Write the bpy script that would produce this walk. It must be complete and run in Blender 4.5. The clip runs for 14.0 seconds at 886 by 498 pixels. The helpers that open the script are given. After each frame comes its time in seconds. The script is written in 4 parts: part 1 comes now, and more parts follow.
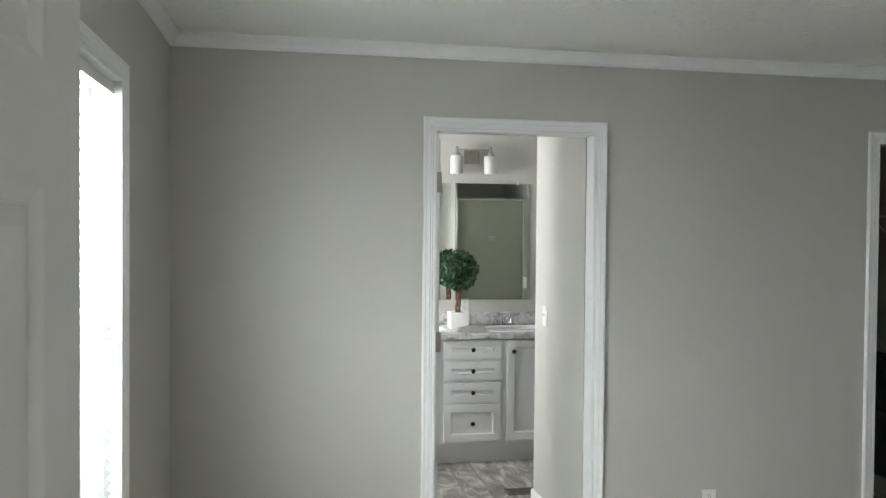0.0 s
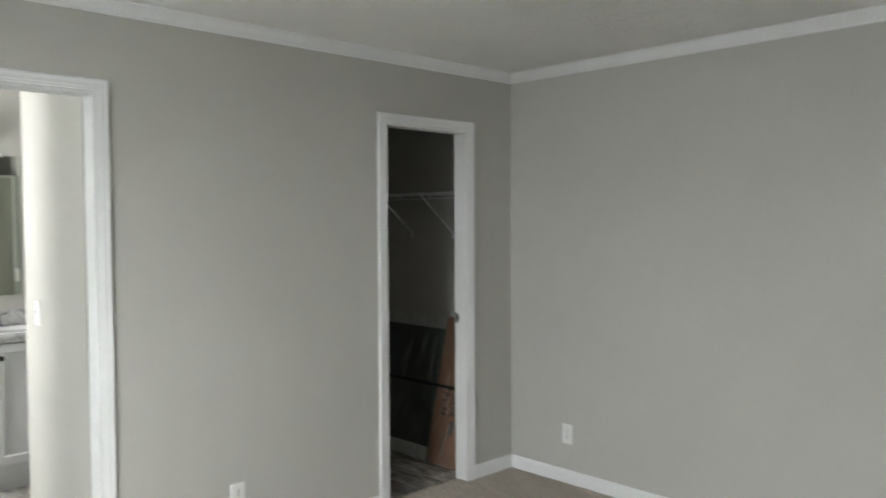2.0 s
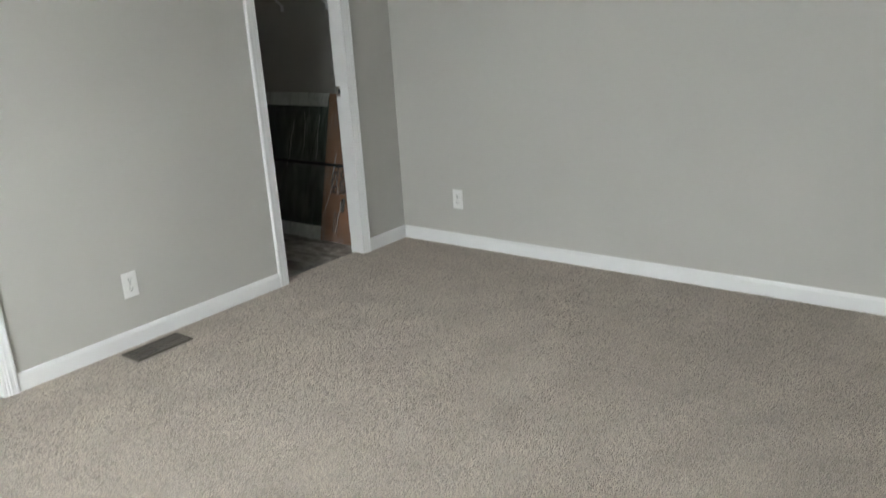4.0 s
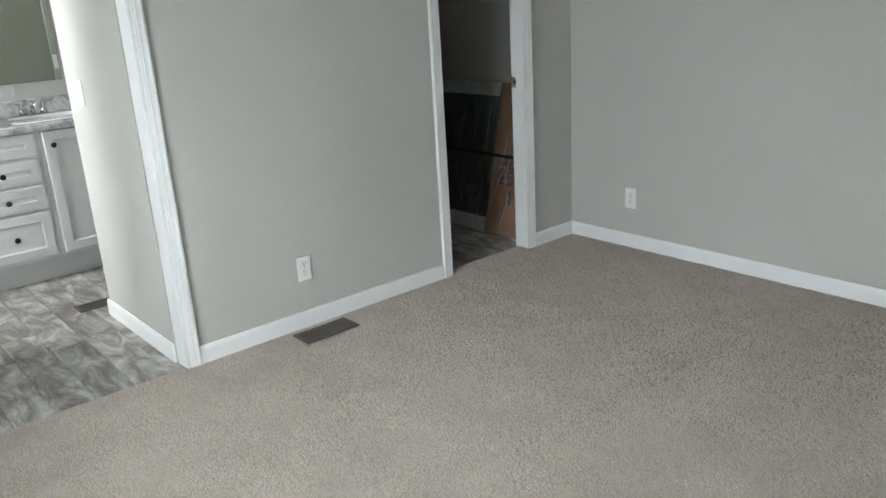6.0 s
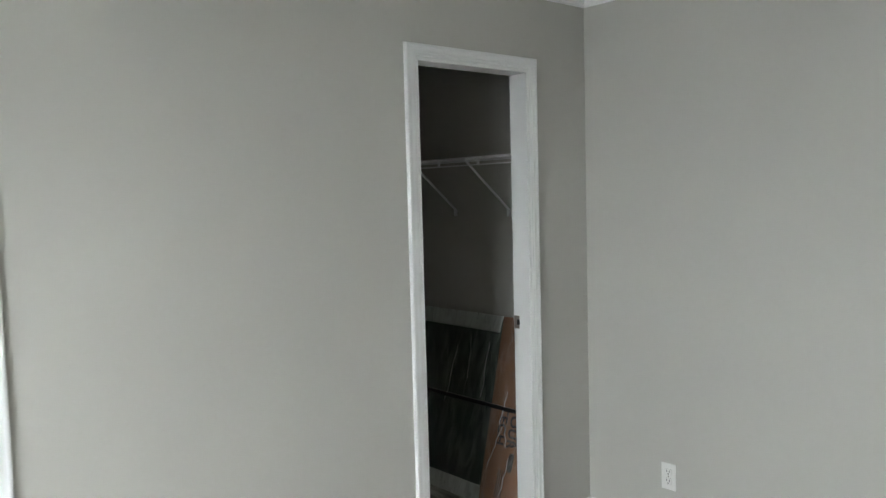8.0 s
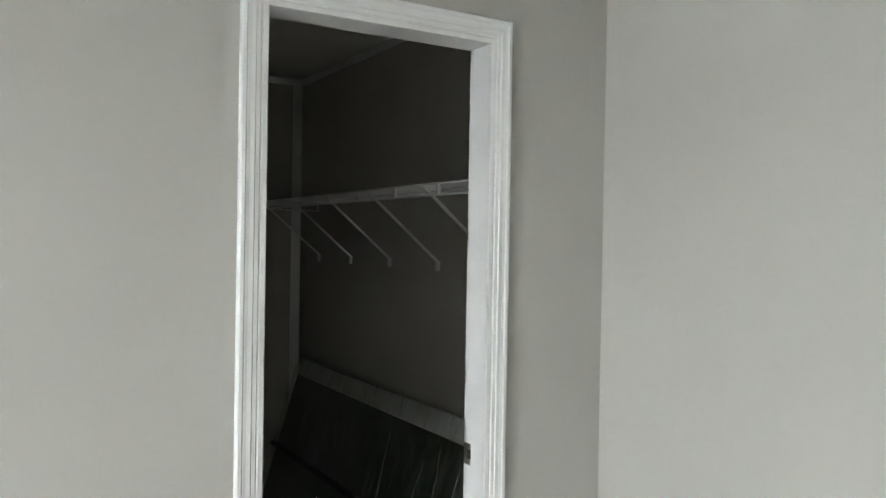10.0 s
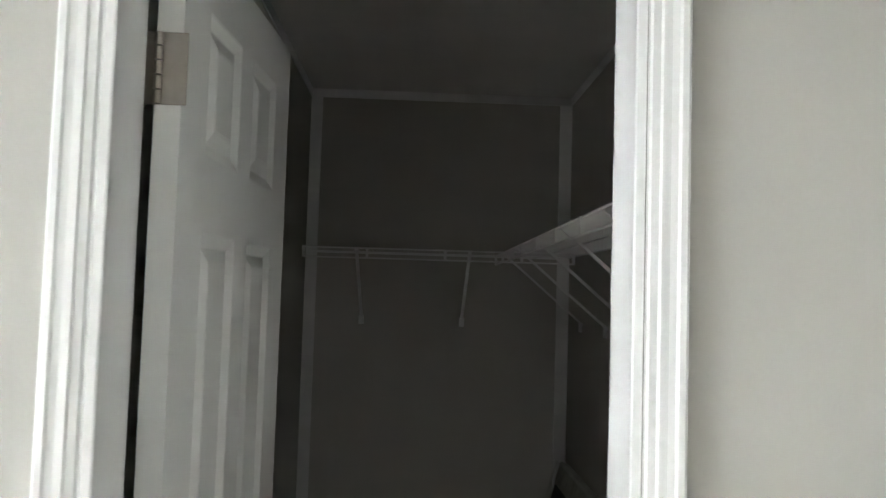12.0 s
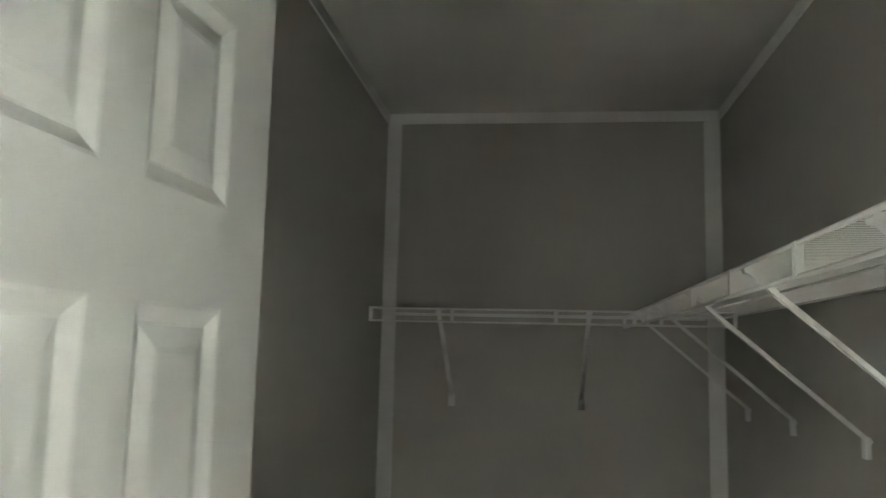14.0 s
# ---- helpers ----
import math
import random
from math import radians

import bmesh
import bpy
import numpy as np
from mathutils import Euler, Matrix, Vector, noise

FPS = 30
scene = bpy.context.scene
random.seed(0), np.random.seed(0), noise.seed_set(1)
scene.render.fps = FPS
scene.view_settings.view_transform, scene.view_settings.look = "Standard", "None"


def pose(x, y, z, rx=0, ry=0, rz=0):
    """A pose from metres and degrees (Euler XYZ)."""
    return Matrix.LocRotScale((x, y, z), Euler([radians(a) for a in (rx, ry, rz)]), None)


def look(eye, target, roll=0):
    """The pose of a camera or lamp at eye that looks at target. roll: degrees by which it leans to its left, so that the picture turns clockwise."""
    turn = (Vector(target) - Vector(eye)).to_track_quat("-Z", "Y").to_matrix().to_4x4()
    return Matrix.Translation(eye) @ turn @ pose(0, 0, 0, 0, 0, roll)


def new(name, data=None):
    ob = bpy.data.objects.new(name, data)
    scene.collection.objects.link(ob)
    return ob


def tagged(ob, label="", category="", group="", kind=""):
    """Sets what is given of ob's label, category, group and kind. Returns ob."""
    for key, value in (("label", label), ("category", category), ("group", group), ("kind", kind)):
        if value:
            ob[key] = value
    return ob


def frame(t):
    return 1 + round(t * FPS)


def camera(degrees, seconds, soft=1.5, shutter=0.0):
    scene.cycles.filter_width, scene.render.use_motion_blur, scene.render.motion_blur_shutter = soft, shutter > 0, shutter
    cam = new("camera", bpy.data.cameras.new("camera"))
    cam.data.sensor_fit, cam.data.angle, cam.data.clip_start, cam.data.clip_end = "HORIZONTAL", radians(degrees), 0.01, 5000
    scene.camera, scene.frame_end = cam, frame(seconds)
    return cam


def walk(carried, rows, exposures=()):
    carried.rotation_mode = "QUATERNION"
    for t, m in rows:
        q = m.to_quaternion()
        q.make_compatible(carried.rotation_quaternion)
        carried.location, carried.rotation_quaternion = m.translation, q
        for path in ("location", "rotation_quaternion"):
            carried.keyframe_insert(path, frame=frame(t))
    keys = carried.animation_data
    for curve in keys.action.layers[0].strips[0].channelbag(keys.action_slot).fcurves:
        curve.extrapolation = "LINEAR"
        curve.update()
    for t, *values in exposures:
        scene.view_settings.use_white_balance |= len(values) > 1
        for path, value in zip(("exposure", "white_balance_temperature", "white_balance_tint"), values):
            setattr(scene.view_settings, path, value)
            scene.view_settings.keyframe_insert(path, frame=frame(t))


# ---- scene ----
cam = camera(58.8, 14.0, soft=1.3, shutter=0.3)
PATH = [
    (0, (-3.801, -3.492, 1.57), (-3.454, -1.523, 1.529), 0.5),
    (0.5, (-3.755, -3.434, 1.566), (-3.348, -1.476, 1.589), 0.9),
    (1, (-3.677, -3.342, 1.572), (-3.112, -1.424, 1.628), 1.4),
    (1.5, (-3.659, -3.239, 1.557), (-2.659, -1.507, 1.612), 0.9),
    (2, (-3.625, -3.19, 1.532), (-2.244, -1.745, 1.457), -0.3),
    (2.4, (-3.617, -3.166, 1.43), (-2.057, -1.928, 1.241), -1.2),
    (2.5, (-3.617, -3.171, 1.432), (-2.03, -1.975, 1.208), -1.3),
    (3, (-3.596, -3.131, 1.407), (-1.976, -2.01, 1.062), -2.0),
    (3.5, (-3.579, -3.153, 1.419), (-1.995, -2.016, 0.976), -2.9),
    (4, (-3.588, -3.156, 1.386), (-2.095, -1.965, 0.794), -3.6),
    (4.2, (-3.594, -3.146, 1.373), (-2.146, -1.933, 0.718), -3.4),
    (6.3, (-3.55, -2.958, 1.446), (-2.349, -1.464, 0.877), -3.2),
    (6.5, (-3.515, -2.902, 1.443), (-2.298, -1.385, 0.978), -3.2),
    (6.8, (-3.397, -2.795, 1.46), (-2.17, -1.252, 1.124), -3.0),
    (7, (-3.324, -2.731, 1.484), (-2.092, -1.179, 1.22), -2.7),
    (7.5, (-3.112, -2.531, 1.489), (-1.844, -0.994, 1.314), -1.9),
    (8, (-2.866, -2.327, 1.52), (-1.569, -0.81, 1.384), -1.5),
    (8.2, (-2.734, -2.255, 1.521), (-1.442, -0.734, 1.393), -1.4),
    (10.3, (-1.363, -1.552, 1.524), (-0.434, 0.219, 1.509), 1.4),
    (10.5, (-1.256, -1.465, 1.545), (-0.405, 0.345, 1.532), 1.6),
    (10.7, (-1.149, -1.402, 1.551), (-0.385, 0.446, 1.557), 1.6),
    (11, (-0.984, -1.303, 1.534), (-0.408, 0.612, 1.58), 2.3),
    (11.5, (-0.764, -1.13, 1.542), (-0.512, 0.853, 1.615), 2.2),
    (12, (-0.641, -0.882, 1.536), (-0.574, 1.114, 1.649), 1.7),
    (12.5, (-0.521, -0.664, 1.542), (-0.704, 1.321, 1.704), 1.2),
    (13, (-0.448, -0.475, 1.56), (-0.935, 1.456, 1.748), 1.1),
    (13.5, (-0.502, -0.326, 1.556), (-0.981, 1.603, 1.779), 1.1),
    (14, (-0.585, -0.19, 1.573), (-0.826, 1.779, 1.833), 1.4),
]
EXPOSURES = [(0, -0.22, 6650, 12), (0.5, -0.22, 6680, 11), (1.0, -0.45, 6700, 11), (1.5, -0.1, 6700, 12), (2.0, 0.15, 6750, 13), (3, 0.4, 6750, 13), (4.2, 0.25, 6650, 12), (6.3, 0.2, 6370, 10), (6.8, 0.2, 6370, 10), (7.5, 0.33, 6470, 10), (8.2, 0.45, 6570, 12), (10.3, 1.02, 6650, 12), (11, 1.26, 6600, 15), (11.5, 1.53, 6550, 14), (12, 1.72, 6680, 13), (12.7, 2.07, 6550, 11), (13.2, 2.32, 6880, 9), (13.5, 2.42, 6830, 10), (14, 3.08, 6950, 8)]
walk(cam, [(t, look(eye, target, roll)) for t, eye, target, roll in PATH], EXPOSURES)

# ---- world and light ----
world = bpy.data.worlds.new("sky_world")
scene.world = world
world.use_nodes = True
wn = world.node_tree.nodes
sky = wn.new("ShaderNodeTexSky")
sky.sky_type = "NISHITA"
sky.sun_disc = False
sky.sun_elevation, sky.sun_rotation = radians(42), radians(140)
world.node_tree.links.new(sky.outputs["Color"], wn["Background"].inputs["Color"])
wn["Background"].inputs["Strength"].default_value = 0.1


def lamp(name, kind, m, energy, color=(1, 1, 1), size=(1.0, 1.0), angle=10.0):
    data = bpy.data.lights.new(name, kind)
    data.energy, data.color = energy, color
    if kind == "AREA":
        data.shape, data.size, data.size_y = "RECTANGLE", size[0], size[1]
    if kind == "SUN":
        data.angle = radians(angle)
    ob = new(name, data)
    ob.matrix_world = m
    return ob


lamp("sun", "SUN", look((0, 0, 10), (6, 7, 0)), 1.0, (1.0, 0.97, 0.92), angle=12)
WIN = (-2.40, -0.925, 0.50, 2.028)      # bedroom window: y0, y1, z0, z1
BWIN = (0.90, 1.66, 1.05, 2.03)         # bathroom window
lamp("window_daylight", "AREA", look((-4.85, -0.95, 1.82), (0, -0.95, 1.66)), 480, (0.90, 0.965, 1.0), (3.7, 1.7))
lamp("bath_window_daylight", "AREA", look((-4.52, (BWIN[0] + BWIN[1]) / 2, (BWIN[2] + BWIN[3]) / 2), (0, (BWIN[0] + BWIN[1]) / 2, (BWIN[2] + BWIN[3]) / 2)),
     62, (0.95, 0.98, 1.0), (BWIN[1] - BWIN[0], BWIN[3] - BWIN[2]))

# unseen fill lamp before the hall's closed end wall, added to brighten the entry
lamp("hall_daylight", "AREA", look((-3.63, -5.17, 1.35), (-3.63, 0, 1.2)), 14, (1.0, 0.98, 0.95), (1.0, 1.6))


# ---- materials ----
def mat(name, color, rough=0.6, metal=0.0, vary=0.06, scale=6.0, bump=0.0, bump_scale=60.0, bump_dist=0.002, spec=0.5,
        trans=0.0, ior=1.45, fine=0.0, fine_scale=300.0, random_by="", random_amount=0.0, coat=0.0):
    m = bpy.data.materials.new(name)
    m.use_nodes = True
    n, l = m.node_tree.nodes, m.node_tree.links
    b = n["Principled BSDF"]
    b.inputs["Roughness"].default_value = rough
    b.inputs["Metallic"].default_value = metal
    b.inputs["Specular IOR Level"].default_value = spec
    b.inputs["Transmission Weight"].default_value = trans
    b.inputs["IOR"].default_value = ior
    b.inputs["Coat Weight"].default_value = coat
    tc = n.new("ShaderNodeTexCoord")
    t1 = n.new("ShaderNodeTexNoise")
    t1.inputs["Scale"].default_value, t1.inputs["Detail"].default_value = scale, 5
    l.new(tc.outputs["Object"], t1.inputs["Vector"])
    ramp = n.new("ShaderNodeMapRange")
    ramp.inputs["From Min"].default_value, ramp.inputs["From Max"].default_value = 0.3, 0.7
    ramp.inputs["To Min"].default_value, ramp.inputs["To Max"].default_value = 1 - vary, 1 + vary
    l.new(t1.outputs["Fac"], ramp.inputs["Value"])
    value = ramp.outputs["Result"]
    t2 = n.new("ShaderNodeTexNoise")
    t2.inputs["Scale"].default_value, t2.inputs["Detail"].default_value = fine_scale, 3
    l.new(tc.outputs["Object"], t2.inputs["Vector"])
    if fine:
        r2 = n.new("ShaderNodeMapRange")
        r2.inputs["From Min"].default_value, r2.inputs["From Max"].default_value = 0.3, 0.7
        r2.inputs["To Min"].default_value, r2.inputs["To Max"].default_value = 1 - fine, 1 + fine
        l.new(t2.outputs["Fac"], r2.inputs["Value"])
        mul = n.new("ShaderNodeMath")
        mul.operation = "MULTIPLY"
        l.new(value, mul.inputs[0]), l.new(r2.outputs["Result"], mul.inputs[1])
        value = mul.outputs[0]
    if random_by:
        src = n.new("ShaderNodeNewGeometry").outputs["Random Per Island"] if random_by == "island" else n.new("ShaderNodeObjectInfo").outputs["Random"]
        r3 = n.new("ShaderNodeMapRange")
        r3.inputs["To Min"].default_value, r3.inputs["To Max"].default_value = 1 - random_amount, 1 + random_amount
        l.new(src, r3.inputs["Value"])
        mul = n.new("ShaderNodeMath")
        mul.operation = "MULTIPLY"
        l.new(value, mul.inputs[0]), l.new(r3.outputs["Result"], mul.inputs[1])
        value = mul.outputs[0]
    mix = n.new("ShaderNodeVectorMath")
    mix.operation = "SCALE"
    mix.inputs[0].default_value = color
    l.new(value, mix.inputs["Scale"])
    l.new(mix.outputs["Vector"], b.inputs["Base Color"])
    # gloss varies a little with the same noise
    rr = n.new("ShaderNodeMapRange")
    rr.inputs["To Min"].default_value, rr.inputs["To Max"].default_value = max(0.0, rough - 0.06), min(1.0, rough + 0.06)
    l.new(t1.outputs["Fac"], rr.inputs["Value"]), l.new(rr.outputs["Result"], b.inputs["Roughness"])
    if bump:
        t3 = n.new("ShaderNodeTexNoise")
        t3.inputs["Scale"].default_value, t3.inputs["Detail"].default_value = bump_scale, 4
        l.new(tc.outputs["Object"], t3.inputs["Vector"])
        bp = n.new("ShaderNodeBump")
        bp.inputs["Strength"].default_value, bp.inputs["Distance"].default_value = bump, bump_dist
        l.new(t3.outputs["Fac"], bp.inputs["Height"]), l.new(bp.outputs["Normal"], b.inputs["Normal"])
    return m


WALL = mat("grey_wall_paint", (0.515, 0.508, 0.475), 0.62, vary=0.02, scale=1.5, bump=0.12, bump_scale=180, bump_dist=0.001, spec=0.3)
TRIM = mat("white_semigloss_trim", (0.82, 0.83, 0.83), 0.40, vary=0.015, scale=4)
DOORPAINT = mat("white_moulded_door", (0.76, 0.77, 0.76), 0.45, vary=0.02, scale=5, bump=0.06, bump_scale=220, bump_dist=0.0008)
CABINET = mat("white_cabinet_foil", (0.78, 0.79, 0.80), 0.42, vary=0.02, scale=5)
CARPET = mat("greige_carpet", (0.47, 0.43, 0.385), 0.95, vary=0.10, scale=4, fine=0.12, fine_scale=400, bump=0.25, bump_scale=260, bump_dist=0.006, spec=0.1)
TUFT = mat("carpet_tuft", (0.535, 0.480, 0.418), 0.95, vary=0.11, scale=5, spec=0.08, fine=0.08, fine_scale=110, random_by="island", random_amount=0.24)
PLASTIC = mat("white_plastic", (0.82, 0.82, 0.80), 0.35, vary=0.01)
# near-black for openings modelled without depth; their shade is in the colour
HOLE_SHADE = mat("hole_shade", (0.03, 0.03, 0.03), 0.6)
NICKEL = mat("brushed_nickel", (0.40, 0.37, 0.335), 0.36, 1.0, vary=0.06, scale=40)
CHROME = mat("chrome", (0.58, 0.59, 0.60), 0.06, 1.0, vary=0.02)
BLACK = mat("black_metal", (0.015, 0.014, 0.014), 0.35, 0.4)
VENT = mat("brown_metal_register", (0.125, 0.110, 0.094), 0.5, 0.2, vary=0.1, scale=30)
WIRE = mat("white_vinyl_wire", (0.84, 0.85, 0.85), 0.4, vary=0.03)
PORCELAIN = mat("white_porcelain", (0.85, 0.86, 0.86), 0.12, vary=0.01, coat=0.5)
FIBERGLASS = mat("white_fibreglass", (0.70, 0.725, 0.67), 0.22, vary=0.02, scale=3)
FLANGE = mat("satin_grey_shower_frame", (0.36, 0.385, 0.345), 0.3, 0.0, vary=0.03)
SHADE = mat("frosted_glass_shade", (0.60, 0.61, 0.60), 0.30, vary=0.03)
LEAF = mat("green_leaf", (0.014, 0.062, 0.016), 0.36, vary=0.2, scale=20, random_by="island", random_amount=0.55)
CROWN_SHADE = mat("crown_shade", (0.010, 0.022, 0.009), 0.9, vary=0.3, scale=40)
BARK = mat("twisted_bark", (0.16, 0.085, 0.055), 0.8, vary=0.3, scale=40, bump=0.8, bump_scale=60, bump_dist=0.004)
CLOTH = mat("grey_cloth", (0.30, 0.29, 0.30), 0.9, vary=0.14, scale=30, fine=0.2, fine_scale=500, bump=0.4, bump_scale=400)
CARDBOARD = mat("brown_cardboard", (0.27, 0.136, 0.076), 0.8, vary=0.20, scale=7, fine=0.06, fine_scale=120, bump=0.15, bump_scale=60)
# pale colour for highlights painted on the creased film
GLINT = mat("film_glint_paint", (0.62, 0.64, 0.63), 0.25, vary=0.15, scale=30)
INK = mat("black_ink", (0.03, 0.028, 0.03), 0.7)
PANELDARK = mat("dark_glass_panel", (0.028, 0.054, 0.040), 0.35, vary=0.25, scale=4)
FOAM = mat("pale_foam_edge", (0.60, 0.63, 0.60), 0.8, vary=0.12, scale=9)
STRAP = mat("black_strap", (0.012, 0.012, 0.012), 0.5)
SOIL = mat("brown_moss", (0.07, 0.05, 0.035), 0.95, vary=0.3, scale=60)
CERAMIC = mat("white_ceramic_pot", (0.80, 0.80, 0.79), 0.4, vary=0.03, scale=20, bump=0.2, bump_scale=50, bump_dist=0.002)
OUTSIDE = mat("outdoor_ground", (0.18, 0.20, 0.10), 0.95, vary=0.2, scale=0.6)
SUBFLOOR = mat("dark_plank_joint", (0.06, 0.055, 0.05), 0.9)


def ceiling_material():
    m = mat("knockdown_ceiling", (0.85, 0.85, 0.83), 0.85, vary=0.02, scale=3, spec=0.2)
    n, l = m.node_tree.nodes, m.node_tree.links
    tc = n.new("ShaderNodeTexCoord")
    a, b = n.new("ShaderNodeTexNoise"), n.new("ShaderNodeTexNoise")
    a.inputs["Scale"].default_value, a.inputs["Detail"].default_value, a.inputs["Distortion"].default_value = 12, 4, 1.2
    b.inputs["Scale"].default_value, b.inputs["Detail"].default_value = 70, 3
    r = n.new("ShaderNodeMapRange")
    r.inputs["From Min"].default_value, r.inputs["From Max"].default_value = 0.50, 0.60
    add = n.new("ShaderNodeMath")
    add.operation = "MULTIPLY_ADD"
    add.inputs[1].default_value = 0.25
    bp = n.new("ShaderNodeBump")
    bp.inputs["Strength"].default_value, bp.inputs["Distance"].default_value = 0.5, 0.005
    l.new(tc.outputs["Object"], a.inputs["Vector"]), l.new(tc.outputs["Object"], b.inputs["Vector"])
    l.new(a.outputs["Fac"], r.inputs["Value"])
    l.new(b.outputs["Fac"], add.inputs[0]), l.new(r.outputs["Result"], add.inputs[2])
    l.new(add.outputs[0], bp.inputs["Height"]), l.new(bp.outputs["Normal"], n["Principled BSDF"].inputs["Normal"])
    return m


def ramp_material(name, stops, rough, scale=(3, 3, 3), detail=8, distortion=1.0, random=0.0, bump=0.0, spec=0.5):
    """A colour ramp over stretched noise: marble, weathered wood."""
    m = bpy.data.materials.new(name)
    m.use_nodes = True
    n, l = m.node_tree.nodes, m.node_tree.links
    b = n["Principled BSDF"]
    b.inputs["Roughness"].default_value, b.inputs["Specular IOR Level"].default_value = rough, spec
    tc, mp, t = n.new("ShaderNodeTexCoord"), n.new("ShaderNodeMapping"), n.new("ShaderNodeTexNoise")
    mp.inputs["Scale"].default_value = scale
    t.inputs["Scale"].default_value, t.inputs["Detail"].default_value, t.inputs["Distortion"].default_value = 1.0, detail, distortion
    t.inputs["Roughness"].default_value = 0.65
    ramp = n.new("ShaderNodeValToRGB")
    ramp.color_ramp.elements[0].position, ramp.color_ramp.elements[0].color = stops[0][0], (*stops[0][1], 1)
    ramp.color_ramp.elements[1].position, ramp.color_ramp.elements[1].color = stops[-1][0], (*stops[-1][1], 1)
    for p, c in stops[1:-1]:
        ramp.color_ramp.elements.new(p).color = (*c, 1)
    l.new(tc.outputs["Object"], mp.inputs["Vector"])
    vec = mp.outputs["Vector"]
    out = ramp.outputs["Color"]
    if random:
        info = n.new("ShaderNodeObjectInfo")
        off = n.new("ShaderNodeVectorMath")
        off.operation = "MULTIPLY_ADD"
        off.inputs[1].default_value = (37, 53, 29)
        l.new(info.outputs["Random"], off.inputs[0]), l.new(vec, off.inputs[2])
        vec = off.outputs["Vector"]
        mr = n.new("ShaderNodeMapRange")
        mr.inputs["To Min"].default_value, mr.inputs["To Max"].default_value = 1 - random, 1 + random
        sc = n.new("ShaderNodeVectorMath")
        sc.operation = "SCALE"
        l.new(info.outputs["Random"], mr.inputs["Value"]), l.new(mr.outputs["Result"], sc.inputs["Scale"]), l.new(out, sc.inputs[0])
        out = sc.outputs["Vector"]
    l.new(vec, t.inputs["Vector"]), l.new(t.outputs["Fac"], ramp.inputs["Fac"]), l.new(out, b.inputs["Base Color"])
    if bump:
        bp = n.new("ShaderNodeBump")
        bp.inputs["Strength"].default_value, bp.inputs["Distance"].default_value = bump, 0.001
        l.new(t.outputs["Fac"], bp.inputs["Height"]), l.new(bp.outputs["Normal"], b.inputs["Normal"])
    return m


CEIL = ceiling_material()
CEIL2 = mat("white_closet_ceiling", (0.72, 0.72, 0.70), 0.85, vary=0.03, scale=4, bump=0.3, bump_scale=40, bump_dist=0.002, spec=0.2)
MARBLE = ramp_material("grey_marble_laminate", [(0.30, (0.16, 0.16, 0.17)), (0.44, (0.44, 0.44, 0.45)), (0.56, (0.70, 0.70, 0.70)), (0.75, (0.55, 0.55, 0.56))],
                       0.25, (7, 7, 7), 9, 2.5)
VINYL = ramp_material("weathered_grey_vinyl_plank", [(0.28, (0.10, 0.088, 0.074)), (0.43, (0.225, 0.20, 0.175)), (0.54, (0.42, 0.405, 0.375)), (0.66, (0.70, 0.70, 0.67))],
                      0.33, (11, 4.2, 6), 10, 0.8, random=0.26, bump=0.25)
MIRROR = mat("mirror_silver", (0.83, 0.855, 0.81), 0.0, 1.0, vary=0.0)
MIRROR.node_tree.nodes["Principled BSDF"].inputs["Roughness"].default_value = 0.0
for k in list(MIRROR.node_tree.links):
    if k.to_socket.name == "Roughness":
        MIRROR.node_tree.links.remove(k)


def clear_material(name, tint, rough, gloss, cover):
    """Thin clear sheet: mostly see-through, with gloss and a little haze."""
    m = bpy.data.materials.new(name)
    m.use_nodes = True
    n, l = m.node_tree.nodes, m.node_tree.links
    n.remove(n["Principled BSDF"])
    out = n["Material Output"]
    tr, gl, df = n.new("ShaderNodeBsdfTransparent"), n.new("ShaderNodeBsdfGlossy"), n.new("ShaderNodeBsdfDiffuse")
    tr.inputs["Color"].default_value = (*tint, 1)
    gl.inputs["Roughness"].default_value = rough
    df.inputs["Color"].default_value = (0.8, 0.82, 0.8, 1)
    m1, m2, fr = n.new("ShaderNodeMixShader"), n.new("ShaderNodeMixShader"), n.new("ShaderNodeFresnel")
    fr.inputs["IOR"].default_value = gloss
    if cover:
        tc, t, r = n.new("ShaderNodeTexCoord"), n.new("ShaderNodeTexNoise"), n.new("ShaderNodeMapRange")
        t.inputs["Scale"].default_value, t.inputs["Detail"].default_value, t.inputs["Distortion"].default_value = 3.0, 6, 1.2
        mp = n.new("ShaderNodeMapping")
        mp.inputs["Scale"].default_value = (8.0, 2.2, 1.0)
        r.inputs["From Min"].default_value, r.inputs["From Max"].default_value = 0.46, 0.74
        r.inputs["To Min"].default_value, r.inputs["To Max"].default_value = 0.015, cover
        l.new(tc.outputs["Object"], mp.inputs["Vector"]), l.new(mp.outputs["Vector"], t.inputs["Vector"]), l.new(t.outputs["Fac"], r.inputs["Value"])
        l.new(r.outputs["Result"], m1.inputs["Fac"])
    else:
        m1.inputs["Fac"].default_value = 0.0
    l.new(tr.outputs[0], m1.inputs[1]), l.new(df.outputs[0], m1.inputs[2])
    l.new(fr.outputs[0], m2.inputs["Fac"]), l.new(m1.outputs[0], m2.inputs[1]), l.new(gl.outputs[0], m2.inputs[2])
    l.new(m2.outputs[0], out.inputs["Surface"])
    return m


GLASS = clear_material("window_glass", (0.97, 0.99, 0.98), 0.0, 1.45, 0.0)
FILM = clear_material("clear_plastic_film", (0.98, 0.99, 0.98), 0.13, 1.13, 0.34)
